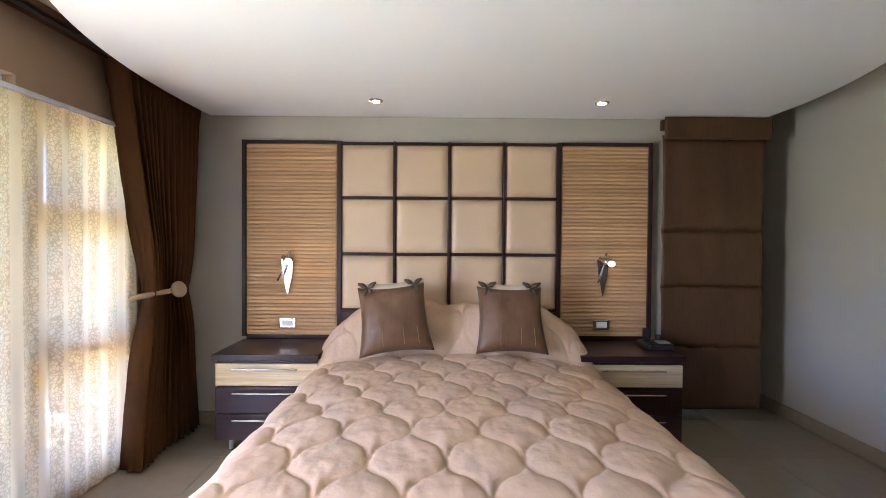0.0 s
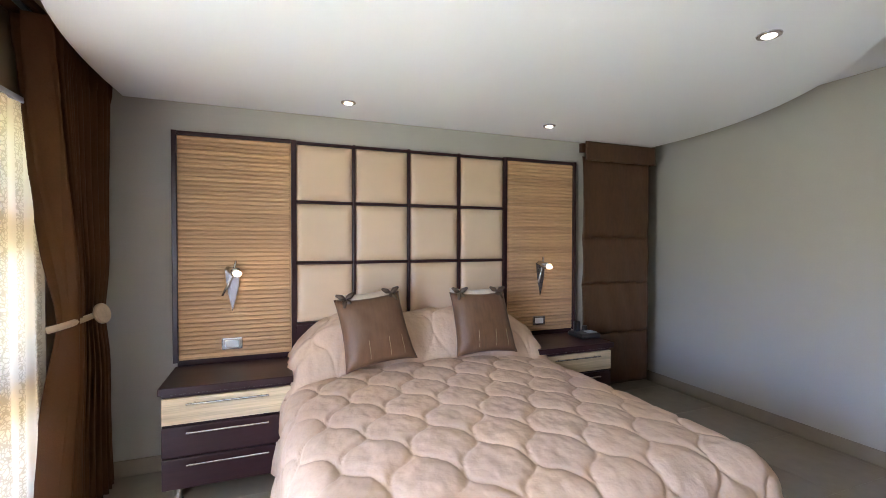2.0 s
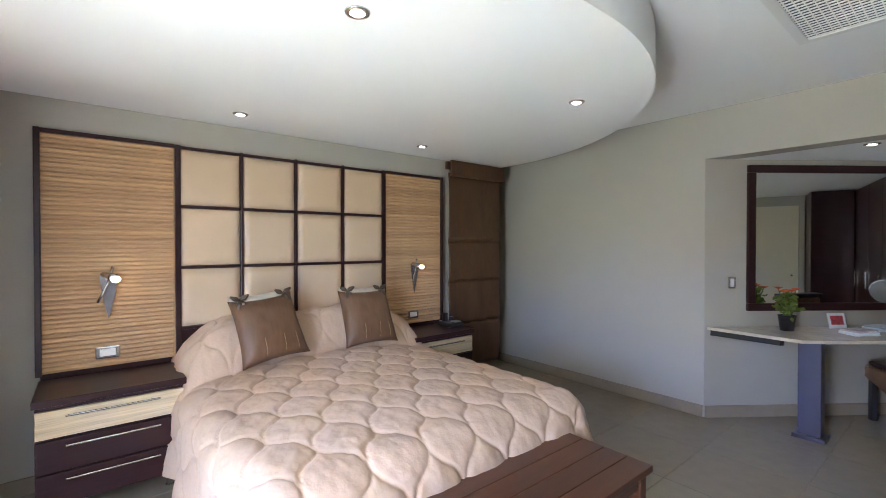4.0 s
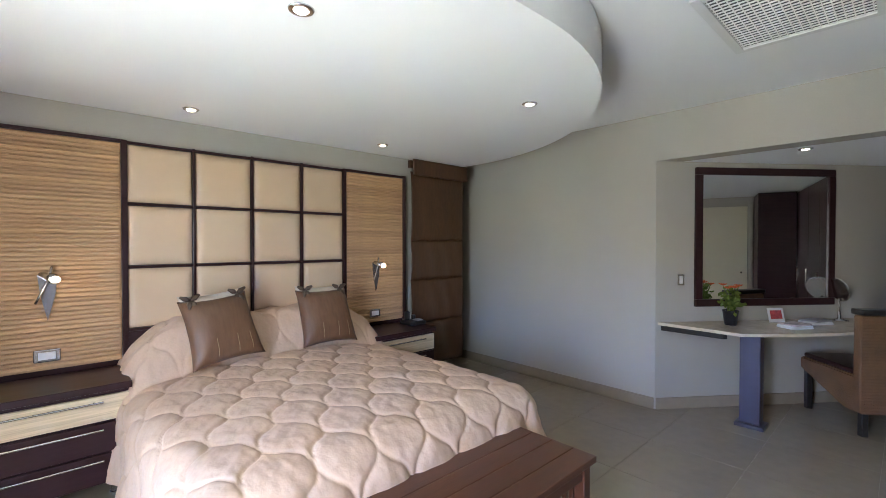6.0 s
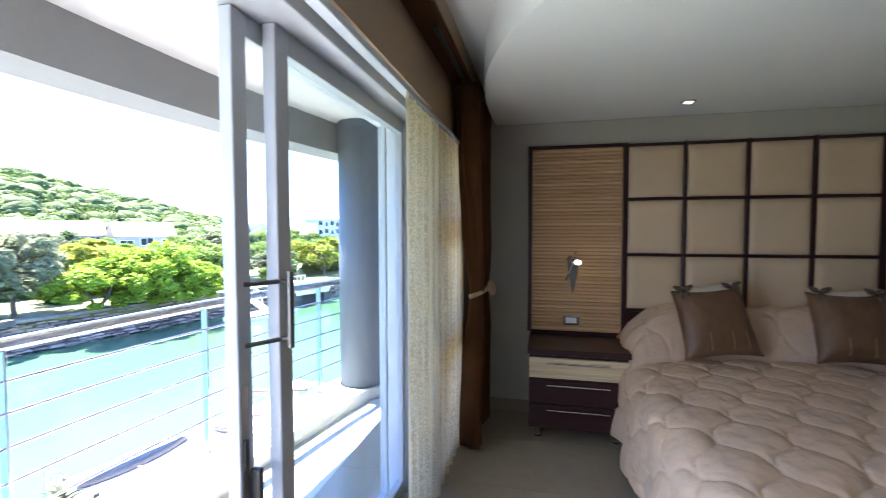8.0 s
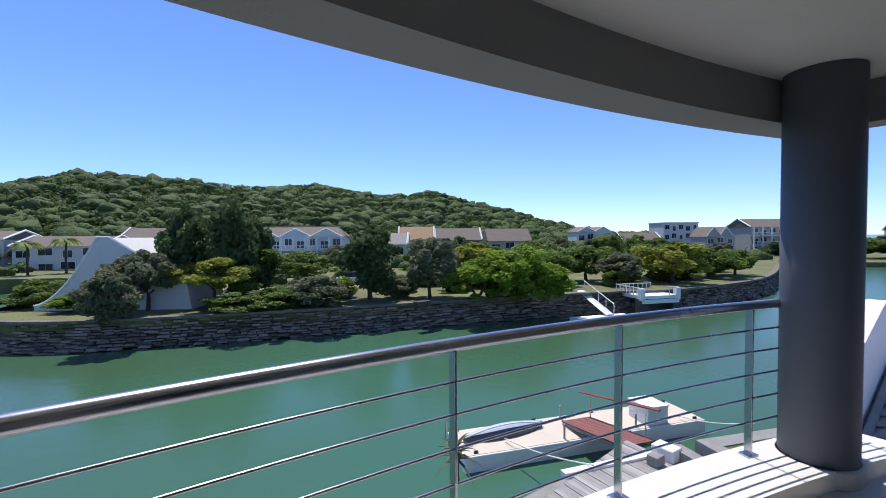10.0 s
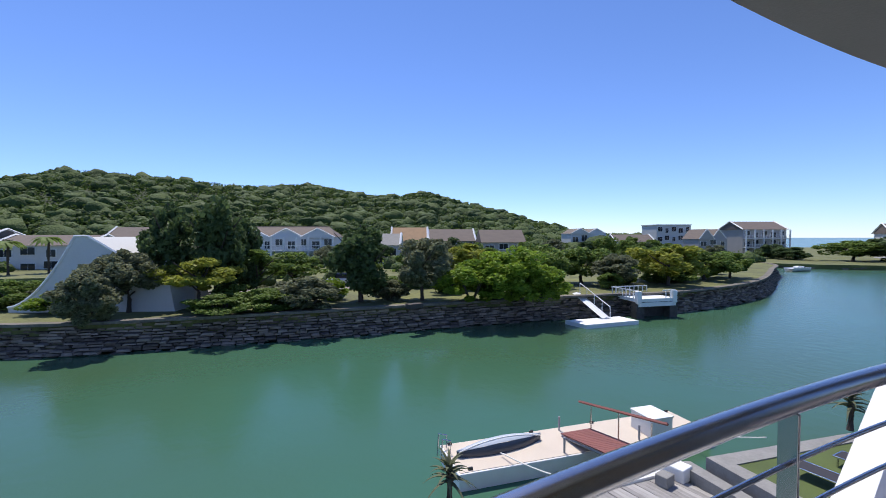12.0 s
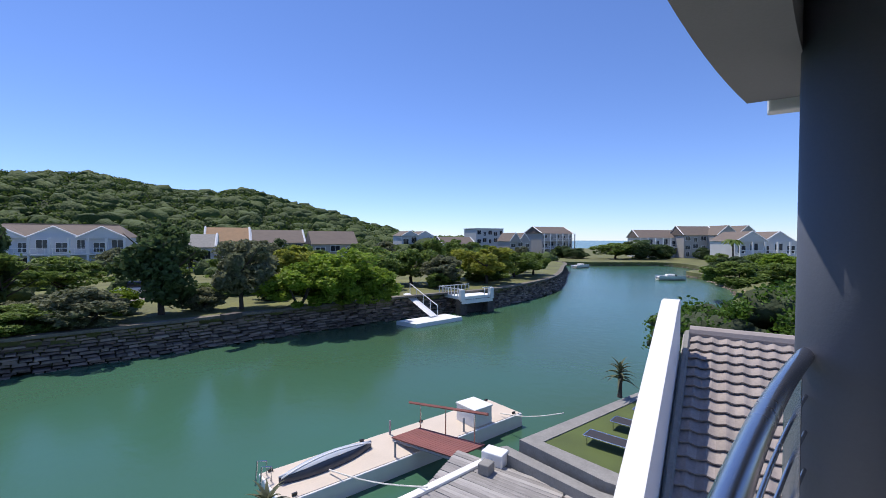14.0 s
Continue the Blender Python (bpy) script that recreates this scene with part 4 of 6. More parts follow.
# trees and shrubs on the bank
for form, leaf, x, y, hgt, half, lab in (
        ("round", "grey", -40.7, 0.4, 4.6, 2.4, "pale olive-green tree beside the white slanting house"),
        ("cone", "dark", -43.0, 3.0, 8.6, 2.6, "tall dark pine behind the quay"),
        ("cone", "dark", -41.8, 6.0, 8.4, 2.9, "tall dark pine behind the quay"),
        ("cone", "dark", -44.5, 8.6, 7.4, 2.4, "tall dark pine behind the quay"),
        ("spread", "yellow", -39.0, 4.6, 4.4, 2.7, "yellow-green tree with flat layered branches"),
        ("spread", "green", -43.1, 9.4, 4.3, 2.8, "dense flat-topped dark green tree by the road"),
        ("spread", "green", -45.7, 13.2, 3.9, 3.1, "dense flat-topped dark green tree by the road"),
        ("cone", "dark", -36.0, 15.8, 6.8, 3.1, "broad dark conifer on the bank"),
        ("round", "grey", -33.6, 20.2, 5.4, 2.5, "grey-brown tree with thin leaves on the bank"),
        ("shrub", "bright", -30.6, 23.0, 3.6, 2.6, "bright green rounded bush on the bank"),
        ("shrub", "bright", -29.4, 26.4, 4.7, 2.9, "tall bright green rounded bush on the bank"),
        ("shrub", "bright", -28.2, 28.6, 3.1, 2.1, "bright green rounded bush on the bank"),
        ("shrub", "yellow", -38.5, 28.8, 4.8, 3.0, "yellow-green leafy tree behind the bushes"),
        ("round", "green", -34.2, 34.8, 4.8, 2.8, "green garden tree near the jetty"),
        ("round", "green", -33.9, 41.3, 4.3, 3.2, "green garden tree near the jetty"),
        ("round", "grey", -30.2, 41.7, 3.6, 2.5, "grey-green tree beyond the jetty"),
        ("round", "yellow", -27.4, 47.3, 4.7, 3.4, "yellow-green spreading tree beyond the jetty"),
        ("round", "green", -28.0, 56.9, 3.8, 3.2, "green bushy tree near the point"),
        ("round", "green", -27.4, 62.4, 3.4, 2.7, "green bushy tree near the point"),
        ("round", "green", -31.6, 52.0, 4.4, 3.4, "green bushy tree near the point"),
        ("shrub", "grey", -37.4, -1.6, 3.4, 1.7, "grey-green shrub before the white slanting wall"),
        ("shrub", "grey", -35.0, 11.2, 2.5, 2.2, "grey-green shrub at the quay's edge"),
        ("shrub", "green", -36.2, 5.9, 1.5, 2.3, "low dark shrub behind the quay"),
        ("shrub", "green", -36.0, 8.6, 1.7, 1.9, "low dark shrub behind the quay"),
        ("shrub", "grey", -35.4, 18.2, 1.8, 1.5, "small grey-green shrub at the quay's edge"),
        ("shrub", "green", -47.5, -6.4, 2.3, 1.9, "round green hedge by the slipway"),
        ("shrub", "bright", -31.5, 45.4, 2.5, 1.9, "green shrub beyond the jetty"),
        ("shrub", "green", -28.8, 52.2, 2.4, 2.2, "green shrub near the point"),
        ("shrub", "green", -2.5, 60.0, 3.0, 3.2, "green shrub in the garden beyond the hedge"),
        ("round", "bright", 2.5, 74.0, 3.6, 2.6, "bright green tree by the far canal houses"),
        ("shrub", "green", 1.5, 66.0, 2.6, 2.8, "green shrub in the garden beyond the hedge"),
        ("round", "green", 1.5, 90.0, 3.4, 2.6, "green garden tree by the far canal houses"),
        ("shrub", "dark", -3.0, 82.0, 3.0, 3.0, "dark shrub by the far canal houses"),
        ("round", "green", 7.0, 84.0, 3.4, 2.8, "green garden tree by the far canal houses")):
    plant(form, leaf, x, y, LAND - 0.03, hgt, half, lab, "tree" if form != "shrub" else "shrub", "trees and shrubs on the far bank")
for k in range(20):
    p = BANK[26 + int(k * 3.9)]
    if p.y < 66:
        plant("shrub", ("green", "grey", "bright", "green", "dark")[k % 5], p.x - rng.uniform(4.4, 8.5), p.y + rng.uniform(-1, 1), LAND - 0.03, rng.uniform(1.1, 2.4), rng.uniform(1.1, 2.0), "leafy green shrub on the grassy bank", "shrub", "shrubs along the quay")
_sp = []
for k in range(230):
    x, y = rng.uniform(-100, -38), rng.uniform(-40, 112)
    if x > -46 - 0.05 * y and y < 22 or (-66 < x < -44 and -10 < y < 10) or (-100 < x < -60 and -16 < y < -2) or (x > -86 and y < -3):
        continue
    q = rng.uniform(1.0, 2.2)
    _sp.append((x, y, LAND, q, q * 0.8))
tagged(link_mesh("garden_bushes", lumps(_sp, "garden_bushes"), M_WOODS), "green bushes between the houses", "bushes", kind="stuff")
_pts = np.concatenate([np.array(s[:3]) + np.array([0, 0, s[4] * 0.5]) + rng.normal(size=(60, 3)) * (s[3] * 0.55, s[3] * 0.55, s[4] * 0.5) for s in _sp])
tagged(link_mesh("garden_foliage", quads_mesh("garden_foliage", _pts, rng.uniform(0.15, 0.4, len(_pts)), 0.3), LEAF["green"]), "leafy tops of the garden bushes", "bushes", kind="stuff")
for k in range(34):
    y = -30 + k * 4.4 + rng.uniform(-1, 1)
    x = rng.uniform(-78, -50) if y > 20 else rng.uniform(-110, -104)
    plant("round", ("green", "grey", "green", "dark")[k % 4], x, y, LAND - 0.03, rng.uniform(3.4, 5.6), rng.uniform(1.8, 3.0), "garden tree between the far houses", "tree", "trees between the houses")

# ---- far houses ----
M_HWALL = mat("white_house_render", (0.62, 0.61, 0.58), 0.85, var=0.06, scale=0.5, fine=10, bump=0.05)
M_HBLUE = mat("pale_house_render", (0.60, 0.62, 0.62), 0.85, var=0.06, scale=0.5, fine=10, bump=0.05)
M_HGREY = mat("grey_house_render", (0.40, 0.38, 0.35), 0.85, var=0.08, scale=0.5, fine=10, bump=0.05)
M_ROOF = mat("brown_grey_roof_tiles", (0.17, 0.135, 0.11), 0.85, var=0.2, scale=0.8, fine=8, bump=0.4, stretch=(1, 1, 3), dist=0.05)
M_ROOFT = mat("ochre_roof_tiles", (0.34, 0.21, 0.11), 0.85, var=0.2, scale=0.8, fine=8, bump=0.4, dist=0.05)
M_PANE = mat("dark_window_glass", (0.03, 0.035, 0.042), 0.08, var=0.3, scale=0.6, bump=0.0)
M_WPAINT = mat("white_paint", (0.78, 0.78, 0.76), 0.6, var=0.04, bump=0.03)


def house(p0, p1, zb, zw, zr, deep, label, gables=1, wallm=None, roofm=None, storeys=2, flat=False, bays=5, balcony=False, parapets=True, cross=0.0):
    """A house whose front runs from p0 to p1, with its depth behind it, looking at the canal."""
    wallm, roofm = wallm or M_HWALL, roofm or M_ROOF
    d = Vector((p1[0] - p0[0], p1[1] - p0[1], 0))
    w = d.length
    m = Matrix.Translation((p0[0], p0[1], 0)) @ Matrix.Rotation(math.atan2(d.y, d.x), 4, "Z")
    t = thing("house", (p0[0], p0[1], zb), label, "house", "houses round the canal")
    part("wall", box(0, 0, zb - 0.5, w, deep, zw, m=m), wallm, t)
    if flat:
        part("roof", box(-0.2, -0.2, zw, w + 0.2, deep + 0.2, zw + 0.3, m=m), M_HWALL, t)
    else:
        gw = w / gables
        for g in range(gables):
            bm = bmesh.new()
            x0, x1 = g * gw, (g + 1) * gw
            off = 0.0 if g % 2 == 0 else 0.9
            if gables == 1:
                prof = [(-0.4, zw - 0.15), (deep / 2, zr), (deep + 0.4, zw - 0.15)]
                a = [bm.verts.new(m @ Vector((-0.3, y, z))) for y, z in prof]
                b = [bm.verts.new(m @ Vector((w + 0.3, y, z))) for y, z in prof]
            else:
                prof = [(x0 - 0.2, zw - 0.15), ((x0 + x1) / 2, zr), (x1 + 0.2, zw - 0.15)]
                a = [bm.verts.new(m @ Vector((x, -0.4 + off, z))) for x, z in prof]
                b = [bm.verts.new(m @ Vector((x, deep + 0.3, z))) for x, z in prof]
            bm.faces.new(a)
            bm.faces.new(b)
            for i in range(3):
                bm.faces.new((a[i], a[(i + 1) % 3], b[(i + 1) % 3], b[i]))
            r = part("roof", bm, roofm, t)
            if gables > 1:
                tri = bmesh.new()
                f0 = [tri.verts.new(m @ Vector((x, -0.42 + off, z - 0.15))) for x, z in prof]
                f1 = [tri.verts.new(m @ Vector((x, -0.3 + off, z - 0.15))) for x, z in prof]
                tri.faces.new(f0)
                tri.faces.new(f1)
                part("gable", tri, wallm, t)
                for s, e in ((0, 1), (1, 2)):
                    A, B = Vector((prof[s][0], -0.45 + off, prof[s][1])), Vector((prof[e][0], -0.45 + off, prof[e][1]))
                    part("barge_board", tube([m @ A, m @ B], 0.13, 4), M_WPAINT, r)
            elif parapets:
                for x in (-0.3, w + 0.3):
                    for s, e in ((0, 1), (1, 2)):
                        A, B = Vector((x, prof[s][0], prof[s][1] + 0.1)), Vector((x, prof[e][0], prof[e][1] + 0.1))
                        part("parapet", tube([m @ A, m @ B], 0.2, 4), M_WPAINT, r)
    if cross:
        bm = bmesh.new()
        prof = [(0.6, zw - 0.1), (deep / 2 + 0.6, cross), (deep + 0.6, zw - 0.1)]
        ends = []
        for xs, inset in ((-0.3, 2.2), (w + 0.3, -2.2)):
            ends.append([bm.verts.new(m @ Vector((xs + (inset if i == 1 else 0), y, z))) for i, (y, z) in enumerate(prof)])
        bm.faces.new(ends[0])
        bm.faces.new(ends[1])
        for i in range(3):
            bm.faces.new((ends[0][i], ends[0][(i + 1) % 3], ends[1][(i + 1) % 3], ends[1][i]))
        part("roof", bm, roofm, t)
        part("ridge_cap", tube([m @ Vector((1.9, deep / 2 + 0.6, cross)), m @ Vector((w - 1.9, deep / 2 + 0.6, cross))], 0.12, 5), roofm, t)
    sh = (zw - zb) / storeys
    for k in range(storeys):
        for i in range(bays):
            cx = w * (i + 0.5) / bays
            ww, wh = w / bays * (0.62 if (i + k) % 3 else 0.4), sh * 0.52
            z0 = zb + k * sh + sh * (0.12 if (i + k) % 2 else 0.28)
            wn = part("window", box(cx - ww / 2 - 0.1, -0.09, z0 - 0.1, cx + ww / 2 + 0.1, -0.002, z0 + wh + 0.1, m=m), M_WPAINT, t)
            part("pane", box(cx - ww / 2, -0.12, z0, cx - 0.04, -0.0905, z0 + wh, m=m), M_PANE, wn)
            part("pane", box(cx + 0.04, -0.12, z0, cx + ww / 2, -0.0905, z0 + wh, m=m), M_PANE, wn)
    if balcony:
        for k in range(1, storeys):
            z = zb + k * sh
            bb = part("balcony", box(0, -1.6, z - 0.15, w, -0.13, z + 0.05, m=m), M_WPAINT, t)
            part("railing", box(0, -1.6, z + 0.9, w, -1.52, z + 1.0, m=m), M_WPAINT, bb)
            for i in range(int(w / 0.9) + 1):
                part("baluster", box(i * 0.9, -1.58, z + 0.05, i * 0.9 + 0.06, -1.53, z + 0.9, m=m), M_WPAINT, bb)
        for i in range(bays + 1):
            x = w * i / bays
            part("pillar", box(x - 0.15, -1.6, zb - 0.3, x + 0.15, -1.3, zw - 0.2, m=m), M_WPAINT, t)
    return t


house((-104, -18.6), (-96, -6.1), -4.2, 0.4, 2.0, 9, "white two-storey house with a dark garage door", bays=4)
house((-112, -30), (-106, -20), -4.2, 1.6, 3.0, 8, "pale house beyond the side channel", bays=3, balcony=True)
house((-108, -4), (-104, 4), -3.0, 1.6, 3.6, 8, "white house with a brown tiled roof", bays=3)
house((-96.6, 16.8), (-86.7, 33.0), -3.8, 1.7, 3.3, 9, "long pale two-storey house with white gables and posts", gables=3, wallm=M_HBLUE, balcony=True, bays=8, cross=3.7)
house((-77, 33.8), (-73, 40.0), -3.6, 0.2, 2.2, 7, "low house with a pale sloping roof", roofm=M_COPING, bays=3, storeys=1)
house((-86.9, 46.2), (-83.0, 52.5), -3.6, 0.8, 3.7, 8, "house with an ochre tiled roof", roofm=M_ROOFT, wallm=M_HGREY, bays=3)
house((-82.6, 53.2), (-77.6, 61.6), -3.6, 0.8, 3.3, 8, "grey house with brown tiles and white parapets", wallm=M_HGREY, bays=4)
house((-68.9, 56.6), (-64.6, 63.8), -3.6, 0.6, 3.0, 7, "house with a grey-brown roof behind the bushes", wallm=M_HGREY, bays=3, parapets=False)
house((-82.9, 101.0), (-77.6, 109.7), -3.6, 2.6, 3.9, 8, "white modern house with large dark windows", gables=2, bays=4)
house((-79.1, 117.0), (-73.1, 126.8), -3.6, 0.2, 2.2, 7, "low white house with parapets", bays=4, storeys=1)
house((-86.6, 152.8), (-80.0, 163.7), -3.6, 5.6, 6.2, 10, "tall flat-roofed white house", flat=True, bays=5, storeys=3)
house((-60.9, 127.7), (-56.6, 134.7), -3.6, 1.0, 3.6, 7, "grey gabled house near the point", wallm=M_HGREY, gables=2, bays=3)
house((-58.7, 150.5), (-51.5, 162.4), -4.5, 3.8, 6.2, 10, "three-storey grey house with white balconies", wallm=M_HGREY, bays=5, storeys=3, balcony=True)
house((-28.9, 164.0), (-15.8, 172.6), -4.6, 2.4, 5.0, 9, "white terrace house with outside stairs on the far shore", bays=6, balcony=True)
house((-15.4, 166.4), (-6.7, 172.2), -4.6, 3.2, 6.2, 9, "grey gabled house with large windows", wallm=M_HGREY, gables=1, bays=4, storeys=3)
house((-6.2, 166.7), (5.5, 174.4), -4.6, 3.2, 6.3, 9, "grey gabled terrace house on the far shore", wallm=M_HGREY, gables=2, bays=5, storeys=3)
house((-2.0, 112.0), (9.0, 120.0), -4.6, 1.4, 3.4, 8, "white house among palms on the near shore", gables=2, bays=5, balcony=True)
house((-255, 168), (-247, 176), 9, 13, 16, 8, "pale house high on the hill", roofm=M_ROOFT, bays=3)
house((-212, 205), (-206, 213), 4, 8, 10.5, 8, "pale house high on the hill's shoulder", bays=3)

# the white slanting house by the slipway
sl = thing("slanting_house", (-44, -3, LAND), "white house wall sweeping down in a curve", "house")
_p0, _p1 = Vector((-45.5, -6.5, 0)), Vector((-39.5, 2.8, 0))
_d = _p1 - _p0
_m = Matrix.Translation(_p0) @ Matrix.Rotation(math.atan2(_d.y, _d.x), 4, "Z")
W = _d.length
_out = [(0, LAND - 0.4)] + [(W * 0.42 * k / 12, LAND + 0.3 + 5.0 * (k / 12) ** 1.7) for k in range(13)] + [(W * 0.5, LAND + 5.3), (W, LAND + 1.9), (W + 0.4, LAND - 0.4)]
_bm = bmesh.new()
_a = [_bm.verts.new(_m @ Vector((x, 0, z))) for x, z in _out]
_b = [_bm.verts.new(_m @ Vector((x, 5.0, z))) for x, z in _out]
_bm.faces.new(_a)
_bm.faces.new(_b)
for i in range(len(_a)):
    _bm.faces.new((_a[i], _a[(i + 1) % len(_a)], _b[(i + 1) % len(_b)], _b[i]))
part("wall", _bm, M_HWALL, sl)
part("window", box(W * 0.62, -0.05, LAND + 1.2, W * 0.66, -0.002, LAND + 2.0, m=_m), M_PANE, sl)
part("coping", tube([_m @ Vector((x, 0.0, z + 0.05)) for x, z in _out[1:-1]], 0.1, 5), M_WPAINT, sl)
# road behind the pines
solid("road", prism([(-47, -4), (-44.5, 14), (-41, 30), (-46, 31), (-50, 14), (-53, -3)], LAND + 0.004, LAND + 0.03), mat("pale_paving", (0.25, 0.21, 0.185), 0.9, var=0.12, scale=1.5, fine=20), "paved road behind the trees", "road", "structure")


def car(x, y, turn, paint):
    t = thing("car", (x, y, LAND + 0.03), "parked white car by the road", "car")
    m = Matrix.Translation((x, y, LAND + 0.03)) @ Matrix.Rotation(turn, 4, "Z")
    part("body", box(-2.1, -0.85, 0.3, 2.1, 0.85, 0.85, 0.15, m=m), paint, t)
    part("cabin", box(-1.2, -0.75, 0.8, 1.0, 0.75, 1.42, 0.22, m=m), M_PANE, t)
    for sx in (-1.3, 1.3):
        for sy in (-0.8, 0.8):
            part("wheel", cyl(m @ Vector((sx, sy - 0.1, 0.32)), m @ Vector((sx, sy + 0.1, 0.32)), 0.32), M_BLACK, t)


car(-47.6, 19.4, 1.2, M_WPAINT)

# ---- white jetty and float on the far side ----
jt = thing("jetty", (-25.2, 38.2, WATER), "white concrete jetty with railings on dark piles", "jetty")
jd = Vector((-22.9 + 24.2, 39.8 - 36.2, 0)).normalized()
jm = Matrix.Translation((-24.15, 36.2, 0)) @ Matrix.Rotation(math.atan2(jd.y, jd.x), 4, "Z")
part("deck", box(0, 0, -4.15, 3.9, 3.6, -3.88, m=jm), M_WPAINT, jt)
part("edge_beam", box(0, -0.05, -4.55, 3.9, 0.15, -4.2, m=jm), M_WPAINT, jt)
for x in (0.15, 3.6):
    part("pier", box(x - 0.3, 0.0, -6.2, x + 0.5, 0.7, -4.156, m=jm), M_STONE, jt)
part("abutment", box(0.9, 1.0, -6.2, 3.9, 3.6, -4.156, m=jm), M_STONE, jt)
for y in (0.05, 3.55):
    part("rail", box(0, y - 0.04, -3.22, 3.9, y + 0.04, -3.14, m=jm) if y > 1 else box(2.6, y - 0.04, -3.22, 3.9, y + 0.04, -3.14, m=jm), M_WPAINT, jt)
    for i in range(9):
        x = i * 0.48
        if y > 1 or x > 2.5:
            part("rail_post", box(x, y - 0.03, -3.88, x + 0.06, y + 0.03, -3.2, m=jm), M_WPAINT, jt)
part("rail", box(-0.04, 0.05, -3.22, 0.04, 3.55, -3.14, m=jm), M_WPAINT, jt)
for i in range(8):
    part("rail_post", box(-0.03, 0.1 + i * 0.48, -3.88, 0.03, 0.16 + i * 0.48, -3.2, m=jm), M_WPAINT, jt)
for x in (0.0, 3.7):
    part("corner_pier", box(x - 0.15, -0.12, -4.3, x + 0.3, 0.3, -3.2, 0.05, m=jm), M_WPAINT, jt)
fl = thing("floating_platform", (-25, 32, WATER), "white floating platform below a ramp", "pontoon")
part("float", prism([(-26.4, 29.4), (-24.2, 29.2), (-22.9, 34.2), (-24.9, 34.6)], WATER - 0.1, WATER + 0.32), M_WPAINT, fl)
rp = thing("ramp", (-27, 33, -4.5), "white ramp with a handrail from quay to float", "ramp")
_ra, _rb = Vector((-28.6, 33.6, -3.6)), Vector((-24.8, 32.6, WATER + 0.4))
part("deck", tube([_ra, _rb], 0.42, 4, flat=0.2), M_WPAINT, rp)
_sd = (_rb - _ra).cross(Vector((0, 0, 1))).normalized() * -0.4
part("handrail", tube([_ra + _sd + Vector((0, 0, 0.9)), _rb + _sd + Vector((0, 0, 0.9))], 0.04, 6), M_WPAINT, rp)
for k in range(5):
    p = _ra.lerp(_rb, k / 4) + _sd
    part("post", cyl(p, p + Vector((0, 0, 0.9)), 0.03, n=6), M_WPAINT, rp)
rec = thing("quay_box", (-29.9, 17.5, LAND), "small stone pump box in the quay wall", "box")
part("walls", box(-30.9, 17.0, LAND, -30.3, 18.2, LAND + 0.35, 0.03), M_STONE, rec)

# ---- far shore and near shore ----
SHORE = smooth_line([(-120, 116), (-60, 119), (-36, 121), (-18, 132), (-10, 122), (-8, 108), (-10, 98), (-6.5, 90), (-2.5, 70), (-3.5, 45), (-4.6, 26), (-5.4, 20.4)])
solid("far_shore", prism([(p.x, p.y) for p in SHORE] + [(60, 20.4), (400, 400), (-120, 300)], -8, -4.6), M_GRASS, "grassy shore with houses at the canal's bend", "ground", "structure")
q2 = thing("far_quay", (-20, 125, WATER), "low dark stone quay on the far shore", "wall", kind="structure")
link_mesh("stones", stone_wall(SHORE, WATER - 0.1, -4.55, 5, 1.0, 1), M_STACK, q2)["kind"] = "stuff"
for k, (x, y, h, r) in enumerate(((-26, 150, 6.5, 7), (-33, 146, 5.5, 6), (-21, 158, 5, 4), (-5, 110, 3.4, 2.8), (1, 105, 3.0, 3.0), (-3, 100, 2.6, 2.4), (-44, 142, 3.6, 4), (-62, 138, 4, 4), (-50, 146, 4.4, 4.0), (4, 98, 3.4, 3.4), (-9, 160, 4, 3), (-70, 128, 4.4, 4.2), (-90, 138, 5.5, 6), (-76, 136, 4.5, 4.5))):
    plant("round" if k % 2 else "shrub", ("dark", "green")[k % 2], x, y, -4.65, h, r, "dark green tree near the far shore houses", "tree", "trees on the far shore")


def palm(x, y, z, h, label):
    t = thing("palm_tree", (x, y, z), label, "palm tree", "palms")
    part("trunk", tube([(x, y, z), (x + 0.1, y, z + h * 0.5), (x, y + 0.1, z + h)], [0.22, 0.17, 0.15], 8), M_BARK, t)
    bm = bmesh.new()
    for k in range(16):
        a, up = k * 2.4, 0.5 + 0.5 * ((k * 7) % 5) / 5
        prev = None
        for i in range(7):
            s = i / 6
            rr, zz = 2.2 * s, up * 1.4 * s - 1.9 * s * s
            c = Vector((x + rr * math.cos(a), y + rr * math.sin(a), z + h + zz))
            wd = 0.35 * math.sin(math.pi * (0.15 + 0.85 * s)) + 0.02
            side = Vector((-math.sin(a), math.cos(a), -0.25)) * wd
            row = (bm.verts.new(c - side), bm.verts.new(c + side))
            if prev:
                bm.faces.new((prev[0], prev[1], row[1], row[0]))
            prev = row
    part("fronds", bm, LEAF["green"], t)


palm(-2.5, 106, -4.6, 6.0, "tall palm before the white house")
palm(-88, -14, -4.2, 5.0, "palm in the garden of the far house")
palm(-90, -10, -4.2, 5.6, "palm in the garden of the far house")
palm(-84, -18, -4.2, 4.2, "palm in the garden of the far house")


